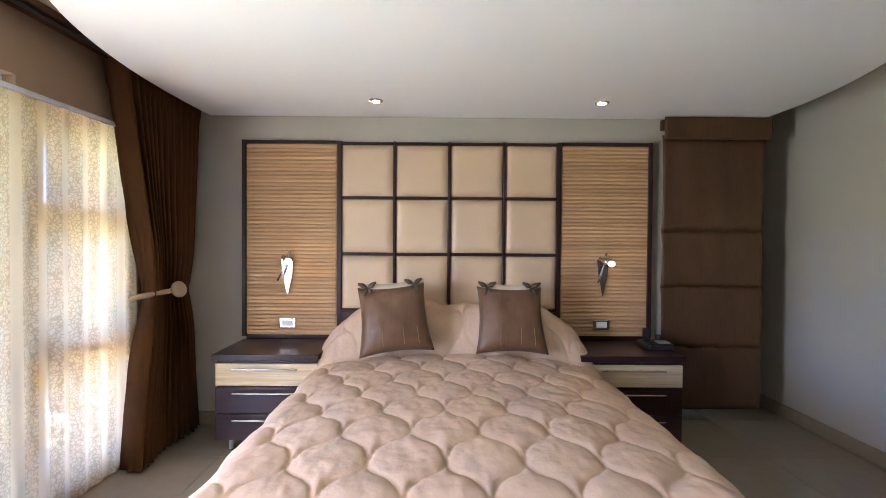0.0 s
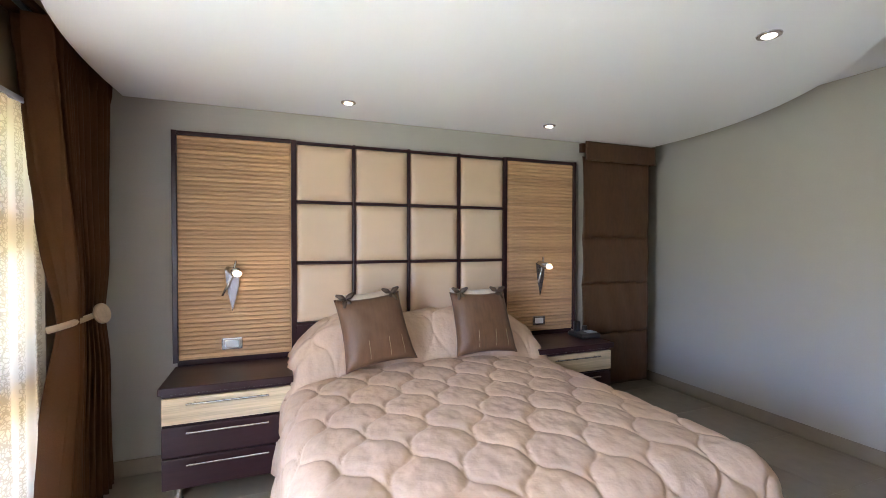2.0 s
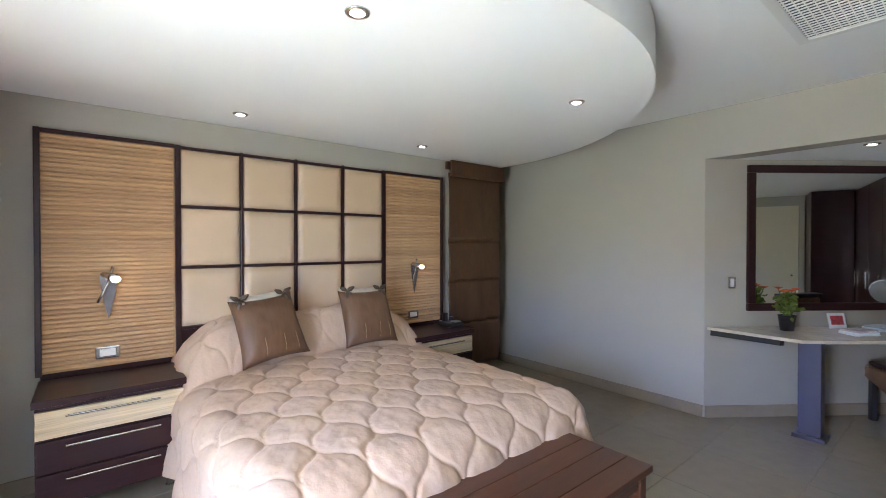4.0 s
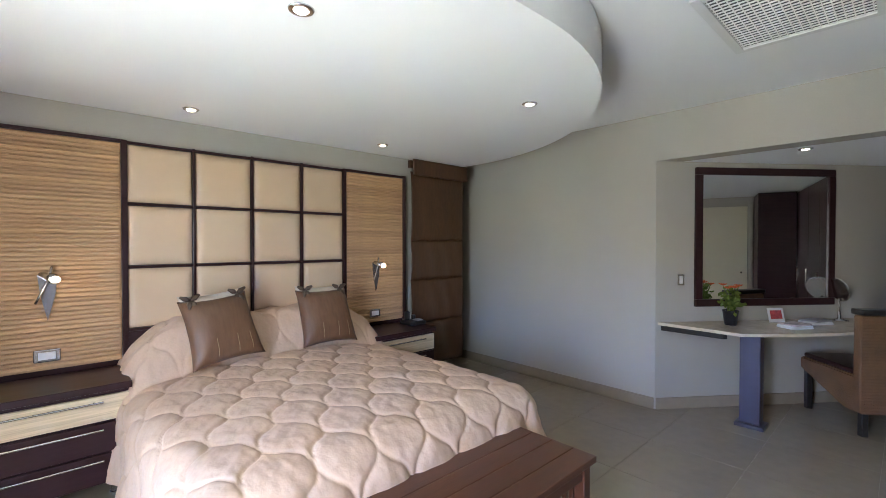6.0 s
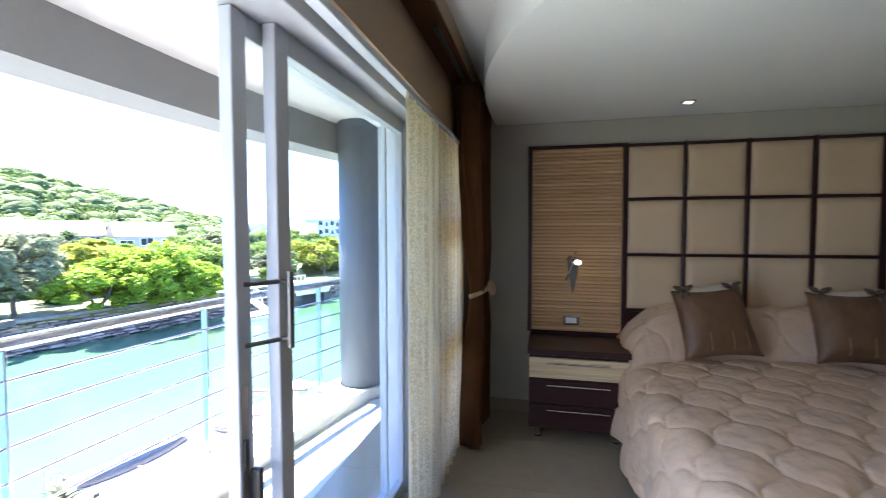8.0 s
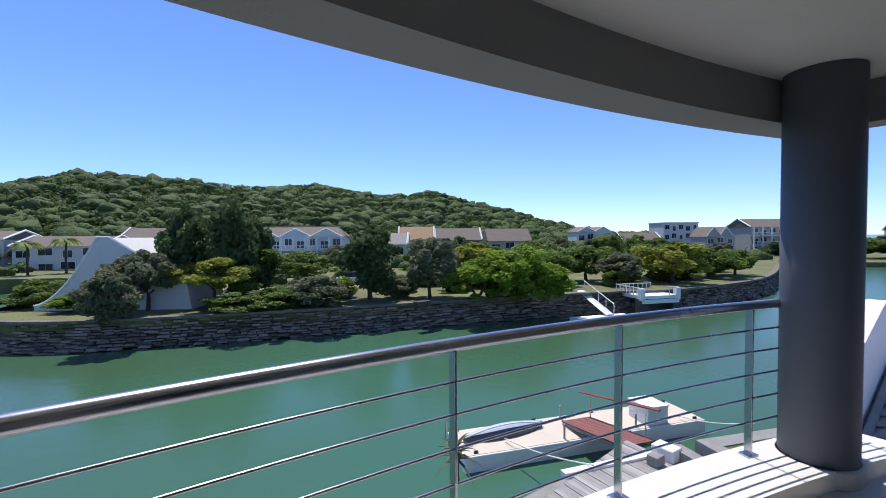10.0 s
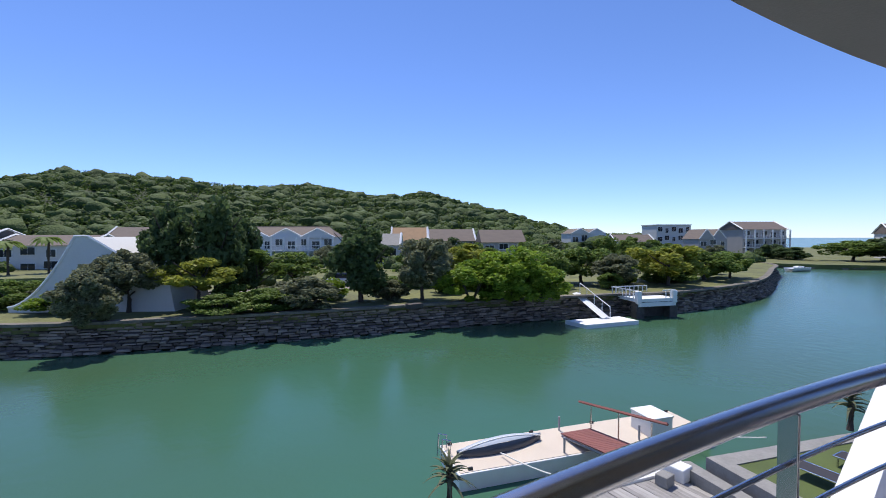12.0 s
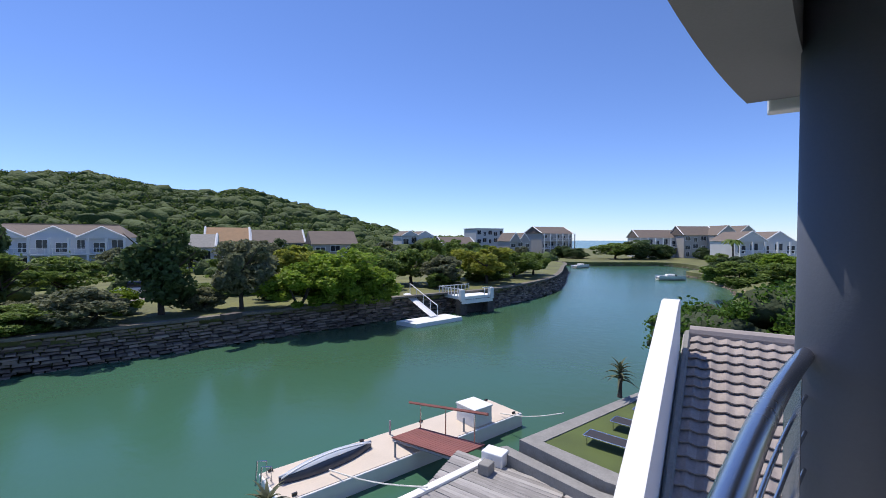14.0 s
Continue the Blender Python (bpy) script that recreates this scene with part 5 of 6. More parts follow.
def boat(x, y, turn, length, label):
    t = thing("boat", (x, y, WATER), label, "boat", "moored boats")
    m = Matrix.Translation((x, y, WATER)) @ Matrix.Rotation(turn, 4, "Z")

    def hull(u, v):
        a = math.pi * (v - 0.5)
        w = 0.95 * (1 - max(0, u - 0.45) ** 2 * 3.2) * math.cos(a * 0) if u < 1 else 0
        return m @ Vector(((u - 0.5) * length, w * math.sin(a), 0.75 - 0.85 * math.cos(a) ** 0.6 if abs(math.cos(a)) > 1e-6 else 0.75))
    part("hull", grid(16, 10, hull), M_WPAINT, t, smooth=True)
    part("deck", box(-length * 0.48, -0.8, 0.5, length * 0.2, 0.8, 0.6, m=m), M_WPAINT, t)
    part("cabin", box(-length * 0.2, -0.55, 0.6, length * 0.08, 0.55, 1.05, 0.12, m=m), M_WPAINT, t)
    part("windscreen", box(length * 0.085, -0.5, 0.6, length * 0.13, 0.5, 1.0, 0.02, m=m), M_PANE, t)


boat(-11.6, 88, 0.5, 5, "white motorboat moored off the near shore")
boat(-34, 112, 1.2, 6, "white cabin boat at the far corner")
boat(-70, -14.5, 0.4, 5, "white boat in the side channel")

# ---- pontoon below the balcony ----
M_PONT = mat("cream_pontoon_deck", (0.62, 0.53, 0.43), 0.8, var=0.08, scale=1.2, fine=20, bump=0.08)
M_REDWOOD = mat("red_brown_boards", (0.22, 0.075, 0.06), 0.7, var=0.2, scale=2, fine=14, bump=0.15)
M_TIMBER = mat("weathered_grey_boards", (0.33, 0.31, 0.29), 0.85, var=0.25, scale=2.5, fine=18, bump=0.25, stretch=(1, 6, 1), per_object=0.4)
M_ROPE = mat("white_rope", (0.7, 0.68, 0.62), 0.9, var=0.1)
P0, P1 = Vector((-14.57, 8.8, 0)), Vector((-11.8, 17.5, 0))
_d = (P1 - P0).normalized()
PM = Matrix.Translation(P0) @ Matrix.Rotation(math.atan2(_d.y, _d.x), 4, "Z")
PL, PW = (P1 - P0).length, 1.85
pn = thing("pontoon", (-12.3, 13, WATER), "long white floating pontoon with a cream deck", "pontoon")
part("float", box(0, -PW, WATER - 0.15, PL, 0, -5.115, 0.03, m=PM), M_WPAINT, pn)
part("deck", box(0.06, -PW + 0.06, -5.114, PL - 0.06, -0.06, -5.10, m=PM), M_PONT, pn)
for x, y in ((0.3, -0.12), (3.2, -0.12), (5.6, -0.12), (8.9, -0.12), (0.4, -1.7), (8.8, -1.7)):
    part("cleat", box(x - 0.07, y - 0.03, -5.10, x + 0.07, y + 0.03, -5.02, 0.01, m=PM), M_BLACK, pn)
for x, y in ((3.5, -1.65), (6.3, -1.65), (4.2, -0.25)):
    part("bollard", cyl(PM @ Vector((x, y, -5.10)), PM @ Vector((x, y, -4.62)), 0.035, n=8), M_GREYP, pn)
ld = tube([PM @ Vector((0.15, -0.25, z)) for z in (-5.1, -4.7)] + [PM @ Vector((-0.1, -0.25, -4.62)), PM @ Vector((-0.15, -0.25, -5.3))], 0.025, 6)
ld = tube([PM @ Vector((0.15, -0.65, z)) for z in (-5.1, -4.7)] + [PM @ Vector((-0.1, -0.65, -4.62)), PM @ Vector((-0.15, -0.65, -5.3))], 0.025, 6, ld)
part("ladder", ld, M_STEEL, pn, "bent steel swim ladder")
bx = thing("locker", (-11.4, 15.3, -5.1), "square white storage locker on the pontoon", "locker")
part("body", box(6.75, -1.72, -5.0985, 7.6, -0.75, -4.50, 0.015, m=PM), M_WPAINT, bx)
part("lid", box(6.72, -1.75, -4.498, 7.63, -0.72, -4.45, 0.012, m=PM), M_WPAINT, bx)
bt = thing("canoe", (-13.6, 9.9, -5.1), "slim pale canoe with a dark underside lying on the pontoon", "canoe")


def canoe(a0, a1):
    """A strip of the hull between two angles round its length, tipped over to one side."""
    def fn(u, v):
        a = radians(a0 + (a1 - a0) * v)
        s = 2 * u - 1
        w = 0.30 * (1 - abs(s) ** 2.2) + 0.01
        h = 0.36 * (1 - 0.55 * s * s) + 0.06 * s ** 4
        return PM @ Vector((0.25 + 3.0 * u, -0.95 + 0.30 * u + w * math.sin(a), -5.094 + h * max(0.0, math.cos(a)) ** 0.7))
    return grid(30, 10, fn)


part("hull", canoe(-44, 90), mat("pale_hull", (0.50, 0.54, 0.58), 0.25, var=0.08), bt, smooth=True)
part("underside", canoe(-90, -46), mat("dark_hull", (0.035, 0.05, 0.075), 0.3, var=0.15), bt, "dark blue lower hull", smooth=True)
part("gunwale", tube([PM @ Vector((0.3 + 2.9 * k / 14, -0.95 + 0.29 * k / 14 - 0.06, -4.735 - 0.19 * (k / 7 - 1) ** 2)) for k in range(15)], 0.022, 6), M_WPAINT, bt, smooth=True)
# gangway from the quay to the pontoon
gw = thing("gangway", (-11, 12.4, -4.8), "red-brown boarded gangway with a timber handrail", "gangway")
GA, GB = Vector((-12.55, 12.95, -5.0)), Vector((-9.55, 12.05, -4.45))
gd = (GB - GA).normalized()
gs = gd.cross(Vector((0, 0, 1))).normalized()
n = 22
gme = bpy.data.meshes.new("plank")
_b = box(-0.066, -0.58, -0.02, 0.066, 0.58, 0.02, 0.004, seg=1)
_b.to_mesh(gme)
_b.free()
for k in range(n):
    o = link_mesh("plank", gme, M_REDWOOD, gw)
    p = GA.lerp(GB, (k + 0.5) / n)
    o.matrix_basis = Matrix.Translation(p) @ gd.to_track_quat("X", "Z").to_matrix().to_4x4()
for s in (-0.5, 0.5):
    part("beam", tube([GA + gs * s - Vector((0, 0, 0.09)), GB + gs * s - Vector((0, 0, 0.09))], 0.06, 4), M_GREYP, gw)
part("handrail", tube([GA - gs * 0.5 + gd * -0.5 + Vector((0, 0, 0.85)), GB - gs * 0.5 + gd * 0.2 + Vector((0, 0, 0.95))], 0.045, 4), M_REDWOOD, gw)
for k in range(3):
    p = GA.lerp(GB, 0.05 + k * 0.42) - gs * 0.5
    part("post", cyl(p, p + Vector((0, 0, 0.86)), 0.022, n=8), M_CHROME, gw)
for a, b in (((-12.9, 9.9, -5.0), (-9.3, 9.6, -4.2)), ((-10.6, 16.2, -5.0), (-7.9, 15.2, -4.05))):
    rp = thing("mooring_rope", a, "white mooring rope from pontoon to quay", "rope", "mooring ropes")
    part("line", tube([Vector(a).lerp(Vector(b), k / 8) - Vector((0, 0, 0.12 * math.sin(math.pi * k / 8))) for k in range(9)], 0.02, 6), M_ROPE, rp)

# ---- quay, timber deck and lawn of this house ----
solid("near_ground", prism([(-8.3, 12.55), (-5.4, 20.4), (60, 20.4), (60, -60), (-7.5, -60), (-9.6, 8), (-9.4, 11.6)], -8, -4.42), M_COPING, "grey stone quay under the house", "ground", "structure")
solid("lawn", prism([(-7.75, 12.62), (-5.15, 20.3), (-2.4, 20.3), (-2.4, 11.9), (-5.6, 12.0)], -4.42, -4.0), M_LAWN, "green lawn by the water", "lawn", "structure")
ed = thing("lawn_kerb", (-6.5, 15, -4.42), "grey stone kerb round the lawn", "kerb", kind="structure")
part("edge", prism([(-8.28, 12.52), (-5.45, 20.4), (-5.15, 20.3), (-7.7, 12.75)], -4.42, -3.97), M_COPING, ed)
part("edge", prism([(-8.28, 12.52), (-7.7, 12.75), (-5.55, 12.15), (-2.4, 12.05), (-2.4, 11.55), (-5.8, 11.65)], -4.42, -3.96), M_COPING, ed)
part("step", prism([(-8.55, 12.3), (-5.9, 11.48), (-2.4, 11.35), (-2.4, 11.0), (-6.1, 11.2), (-8.8, 12.0)], -4.42, -4.12), M_COPING, ed)
dk = thing("timber_deck", (-7, 10, -4.42), "weathered grey timber deck by the quay", "deck", kind="structure")
_me = bpy.data.meshes.new("board")
_b = box(-1.55, -0.066, -0.02, 1.55, 0.066, 0.02, 0.004, seg=1)
_b.to_mesh(_me)
_b.free()
for k in range(44):
    for j in range(2):
        o = link_mesh("board", _me, M_TIMBER, dk)
        o.matrix_basis = Matrix.Translation((-7.4 - 0.02 * k + 3.12 * j, 5.6 + k * 0.14, -4.385)) @ Matrix.Rotation(radians(-4 + 0.4 * ((k * 7) % 3)), 4, "Z")
part("white_edge", prism([(-9.75, 8.9), (-8.9, 11.9), (-8.72, 11.85), (-9.55, 8.85)], -4.42, -4.30), M_WPAINT, dk)
bench2 = thing("seat", (-8.6, 11.7, -4.4), "white low masonry seat at the quay's corner", "seat")
part("block", box(-8.95, 11.55, -4.41, -8.35, 12.0, -4.05, 0.03), M_WPAINT, bench2)
part("table", box(-8.75, 11.0, -4.365, -8.45, 11.35, -4.1, 0.02), M_COPING, bench2)


def lounger(x, y, label):
    t = thing("sun_lounger", (x, y, -4.0), label, "sun lounger", "sun loungers on the lawn")
    m = Matrix.Translation((x, y, -4.0)) @ Matrix.Rotation(radians(-8), 4, "Z") @ Matrix.Scale(0.75, 4)
    part("sling", box(0.03, -0.3, 0.30, 1.9, 0.3, 0.325, 0.006, m=m), M_LSLING, t, "dark woven sling")
    for s in (-0.32, 0.32):
        part("side_rail", box(0, s - 0.025, 0.29, 1.95, s + 0.025, 0.335, 0.006, m=m), M_CHROME, t)
        for xx in (0.12, 1.75):
            part("leg", box(xx, s - 0.02, 0, xx + 0.04, s + 0.02, 0.29, 0.004, m=m), M_CHROME, t)
    part("end_rail", box(0, -0.29, 0.29, 0.04, 0.29, 0.335, 0.005, m=m), M_CHROME, t)


M_LSLING = mat("dark_sling", (0.035, 0.033, 0.04), 0.8, var=0.15, fine=150, bump=0.2)
for y in (13.55, 14.9, 16.2):
    lounger(-6.75 + (y - 13.55) * 0.3, y, "dark sun lounger with a steel frame on the lawn")


def aloe(x, y, z, h, label):
    t = thing("aloe_plant", (x, y, z), label, "plant", "aloes by the quay")
    part("stem", tube([(x, y, z), (x + 0.03, y, z + h * 0.6), (x, y, z + h)], [0.09, 0.075, 0.05], 8), M_BARK, t)
    for k in range(26):
        a, up = k * 2.4, 0.25 + 0.75 * (k / 26)
        bm, prev = bmesh.new(), None
        L = 0.75 - 0.2 * (k / 26)
        for i in range(6):
            s = i / 5
            rr, zz = L * s * (1.1 - 0.55 * up), L * (up * s - 0.75 * (1 - up * 0.5) * s * s)
            c = Vector((x + rr * math.cos(a), y + rr * math.sin(a), z + h * (0.55 + 0.45 * k / 26) + zz))
            wd = 0.055 * (1 - s) + 0.004
            sd = Vector((-math.sin(a), math.cos(a), 0)) * wd
            row = (bm.verts.new(c - sd + Vector((0, 0, wd * 0.5))), bm.verts.new(c - Vector((0, 0, wd * 0.5))), bm.verts.new(c + sd + Vector((0, 0, wd * 0.5))))
            if prev:
                bm.faces.new((prev[0], prev[1], row[1], row[0]))
                bm.faces.new((prev[1], prev[2], row[2], row[1]))
                bm.faces.new((prev[2], prev[0], row[0], row[2]))
            prev = row
        part("leaf", bm, LEAF["grey"], t)


aloe(-11.0, 6.6, -4.42, 0.9, "spiky aloe at the quay's edge")
aloe(-6.66, 17.55, -4.0, 1.1, "spiky aloe at the lawn's corner")

# hedge behind the roof
hd = thing("hedge", (-2, 24, -4.0), "dense glossy green hedge beyond the roof", "hedge")
_c = []
while len(_c) < 330:
    p = Vector((rng.uniform(-1, 1), rng.uniform(-1, 1), rng.uniform(-0.9, 1)))
    if 0.80 < p.length < 1:
        _c.append(Vector((-0.1, 25.0, -2.55)) + Vector((p.x * 6.6, p.y * 3.5, p.z * 2.1 + 0.08 * p.x * 6.6)))
_pt = np.concatenate([np.array(c) + rng.normal(size=(190, 3)) * (0.27, 0.27, 0.20) for c in _c])
M_HEDGE = leaf_material("hedge_leaves", (0.026, 0.066, 0.010), (0.15, 0.27, 0.036))
link_mesh("leaves", quads_mesh("leaves", _pt, rng.uniform(0.06, 0.13, len(_pt)), 0.3), M_HEDGE, hd)
# Added dark lumps put the hedge's inner shade behind the leaves.
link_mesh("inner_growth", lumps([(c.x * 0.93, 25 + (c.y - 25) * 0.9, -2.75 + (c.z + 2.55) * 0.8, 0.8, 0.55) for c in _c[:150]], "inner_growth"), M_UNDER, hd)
part("stems", tube([(-1, 25, -4.6), (-1, 25, -2.6)], [0.15, 0.1], 8), M_BARK, hd)

# set the whole canal in place
CANAL = Matrix.Translation((-3.748, 1.612, 1.467)) @ Matrix.Scale(1.42, 4) @ Matrix.Translation((3.446, -1.244, -1.522))
for o in [o for o in scene.objects if o not in INDOORS and o.parent is None]:
    o.matrix_basis = CANAL @ o.matrix_basis
BEFORE_WING = set(scene.objects)

# ---- tiled wing with its white parapet ----
wing = thing("house_wing", (-2, 8, -4.42), "lower wing of the house under a grey tiled roof", "building")
part("wall", box(-4.15, 4.9, -4.42, 3.0, 9.7, -2.4), M_HWALL, wing)
PITCH = math.tan(radians(25))


def roof_z(y):
    return 0.07 - (9.82 - y) * PITCH


_bm = bmesh.new()
_q = [(-4.2, 5.0), (3.0, 5.0), (3.0, 9.82), (-4.2, 9.82)]
_lo = [_bm.verts.new((x, y, roof_z(y) - 0.25)) for x, y in _q]
_hi = [_bm.verts.new((x, y, roof_z(y) - 0.06)) for x, y in _q]
_bm.faces.new(_lo)
_bm.faces.new(_hi)
for i in range(4):
    _bm.faces.new((_lo[i], _lo[(i + 1) % 4], _hi[(i + 1) % 4], _hi[i]))
roof = part("roof", _bm, M_HGREY, wing, "grey concrete roof tiles")
M_TILE = mat("grey_concrete_tile", (0.33, 0.285, 0.26), 0.85, var=0.18, scale=4, fine=30, bump=0.2, per_object=0.35)
GAUGE, COVER = 0.215, 0.20


def tile_profile(u, v):
    """One roll-shaped tile; u across, v up the slope."""
    x = u * (COVER + 0.012)
    z = 0.030 * (0.5 - 0.5 * math.cos(2 * math.pi * u)) ** 2.2 + 0.003 * (0.5 - 0.5 * math.cos(4 * math.pi * u))
    return (x, v * (GAUGE + 0.035), z + 0.050 - v * 0.048)


_b = grid(8, 1, tile_profile)
_ex = bmesh.ops.extrude_face_region(_b, geom=_b.faces[:])
for v in [g for g in _ex["geom"] if isinstance(g, bmesh.types.BMVert)]:
    v.co.z -= 0.022
_tile = bpy.data.meshes.new("roof_tile")
bmesh.ops.recalc_face_normals(_b, faces=_b.faces)
_b.to_mesh(_tile)
_b.free()
_slope = Matrix.Rotation(radians(25), 4, "X")
for r in range(23):
    for c in range(13):
        y = 9.78 - (r + 1) * GAUGE * math.cos(radians(25))
        o = link_mesh("roof_tile", _tile, M_TILE, roof)
        o.matrix_basis = Matrix.Translation((-4.08 + c * COVER, y, roof_z(y) - 0.045)) @ _slope
_jv, _jf = [], []
_tv, _tf = [v.co.copy() for v in _tile.vertices], [list(p.vertices) for p in _tile.polygons]
for r in range(23):
    for c in range(13, 34):
        y = 9.78 - (r + 1) * GAUGE * math.cos(radians(25))
        m = Matrix.Translation((-4.08 + c * COVER, y, roof_z(y) - 0.045)) @ _slope
        _jf += [[len(_jv) + i for i in f] for f in _tf]
        _jv += [tuple(m @ v) for v in _tv]
_me = bpy.data.meshes.new("more_roof_tiles")
_me.from_pydata(_jv, [], _jf)
link_mesh("more_roof_tiles", _me, M_TILE, roof)["kind"] = "stuff"
part("ridge", tube([(-4.1, 9.84, 0.06), (3.0, 9.84, 0.06)], 0.11, 10), M_TILE, roof)
part("flashing", tube([(-4.13, 5.0, roof_z(5.0) + 0.0), (-4.13, 9.8, roof_z(9.8) + 0.0)], 0.05, 6), M_COPING, roof)
_bm = bmesh.new()
_pr = [(4.3, -1.36), (9.05, 0.66), (9.35, 0.66), (9.35, -4.4), (4.3, -4.4)]
_a = [_bm.verts.new((-4.46, y, z)) for y, z in _pr]
_b = [_bm.verts.new((-4.21, y, z)) for y, z in _pr]
_bm.faces.new(_a)
_bm.faces.new(_b)
for i in range(5):
    _bm.faces.new((_a[i], _a[(i + 1) % 5], _b[(i + 1) % 5], _b[i]))
part("parapet", _bm, mat("bright_white_paint", (0.80, 0.79, 0.77), 0.7, var=0.03, bump=0.05), wing, "sloping white parapet wall")
WING = Matrix.Translation((-3.994, 1.988, 1.469)) @ Matrix.Scale(1.6, 4) @ Matrix.Translation((3.608, -1.356, -1.631))
for o in [o for o in scene.objects if o not in BEFORE_WING and o.parent is None]:
    o.matrix_basis = WING @ o.matrix_basis

# ---- lamps in the ceiling ----
M_LIT = glow("lit_downlight", (1.0, 0.95, 0.86), 0.42)


def downlight(x, y, z):
    t = thing("downlight", (x, y, z), "small round recessed downlight, lit, in the ceiling", "downlight", "downlights")
    part("ring", lathe([(0.030, -0.001), (0.030, -0.008), (0.046, -0.006), (0.049, 0.0)], 24, at=(x, y, z)), M_CHROME, t, smooth=True)
    part("lamp", lathe([(0.0, -0.010), (0.024, -0.010), (0.029, -0.006), (0.029, -0.002)], 20, at=(x, y, z)), M_LIT, t, "glowing lamp face")


for x, y in ((-0.768, 3.52), (0.761, 3.522), (0.779, 1.937), (-0.772, 1.862)):
    downlight(x, y, 2.36)
downlight(2.80, 0.84, 2.20)

# ---- air vent ----
vent = thing("air_vent", (1.13, 0.7, 2.61), "square white air vent grille in the ceiling", "vent")
VX0, VX1, VY0, VY1 = 0.72, 1.53, 0.36, 1.00
for a in ((VX0, VY0, VX1, VY0 + 0.045), (VX0, VY1 - 0.045, VX1, VY1), (VX0, VY0 + 0.045, VX0 + 0.045, VY1 - 0.045), (VX1 - 0.045, VY0 + 0.045, VX1, VY1 - 0.045)):
    part("frame", box(a[0], a[1], 2.592, a[2], a[3], 2.609, 0.003), M_WHITE, vent)
# Black sheet under the solid ceiling, coloured as the shade inside a duct.
part("backing", box(VX0 + 0.045, VY0 + 0.045, 2.604, VX1 - 0.045, VY1 - 0.045, 2.609), M_BLACK, vent)
for k in range(22):
    x = VX0 + 0.055 + k * (VX1 - VX0 - 0.11) / 21
    part("slat", box(x - 0.0025, VY0 + 0.045, 2.597, x + 0.0025, VY1 - 0.045, 2.603), M_WHITE, vent)
for k in range(17):
    y = VY0 + 0.055 + k * (VY1 - VY0 - 0.11) / 16
    part("slat", box(VX0 + 0.045, y - 0.0025, 2.5975, VX1 - 0.045, y + 0.0025, 2.6), M_WHITE, vent)


# ---- wall lamps and sockets at the bed ----
def sconce(x, turn):
    t = thing("wall_lamp", (x, 3.862, 1.2), "chrome wall lamp with a pointed blade and small lit spot", "wall lamp", "wall lamps at the bed")
    bm = bmesh.new()
    out = [(-0.045, 1.285), (-0.012, 1.300), (0.045, 1.285), (0.036, 1.16), (0.0, 1.005), (-0.032, 1.16)]
    a = [bm.verts.new((x + u, 3.838, z)) for u, z in out]
    b = [bm.verts.new((x + u * 0.8, 3.848, z)) for u, z in out]
    bm.faces.new(a)
    bm.faces.new(b)
    for i in range(6):
        bm.faces.new((a[i], a[(i + 1) % 6], b[(i + 1) % 6], b[i]))
    part("blade", bm, M_STEEL, t, "polished pointed blade")
    part("bracket", cyl((x, 3.848, 1.22), (x, 3.861, 1.22), 0.03), M_CHROME, t)
    part("arm", tube([(x - 0.055 * turn, 3.79, 1.115), (x, 3.815, 1.24), (x + 0.022 * turn, 3.83, 1.335)], 0.0075, 10), M_CHROME, t, smooth=True)
    head = part("spot_head", tube([(x - 0.03 * turn, 3.835, 1.29), (x + 0.01 * turn, 3.80, 1.27), (x + 0.028 * turn, 3.775, 1.262)], [0.016, 0.025, 0.030], 16), M_CHROME, t, smooth=True)
    part("bulb", lathe([(0.0, -0.020), (0.018, -0.015), (0.026, 0.0), (0.018, 0.015), (0.0, 0.020)], 16, at=(x + 0.034 * turn, 3.762, 1.258)), M_LAMP, head, "glowing bulb", smooth=True)


sconce(-1.475, 1)
sconce(0.90, 1)


def socket(x, z, label):
    t = thing("switch_plate", (x, 3.862, z), label, "socket", "plates on the headboard")
    part("plate", box(x - 0.062, 3.853, z - 0.038, x + 0.062, 3.8618, z + 0.038, 0.006), M_CHROME, t)
    part("insert", box(x - 0.040, 3.849, z - 0.022, x + 0.040, 3.8528, z + 0.022, 0.003), M_WHITE, t)


socket(-1.48, 0.79, "silver-framed switch plate above the bedside cabinet")
socket(0.90, 0.79, "silver-framed socket plate above the bedside cabinet")

# telephone
ph = thing("telephone", (1.22, 3.64, 0.671), "black cordless telephone on its charging base", "telephone")
part("base", box(1.11, 3.55, 0.6715, 1.30, 3.74, 0.712, 0.012), M_BLACK, ph)
part("handset", box(1.14, 3.66, 0.7125, 1.185, 3.71, 0.80, 0.012), M_BLACK, ph)
part("keypad", box(1.20, 3.575, 0.7125, 1.28, 3.65, 0.722, 0.004), M_GREYP, ph)
part("knob", cyl((1.255, 3.70, 0.7125), (1.255, 3.70, 0.75), 0.022), M_BLACK, ph)

# ---- cushions ----
M_CREAMC = mat("cream_cushion", (0.62, 0.53, 0.43), 0.7, var=0.08, fine=120, bump=0.15)
M_STITCH = mat("gold_thread", (0.34, 0.24, 0.14), 0.5, var=0.2)


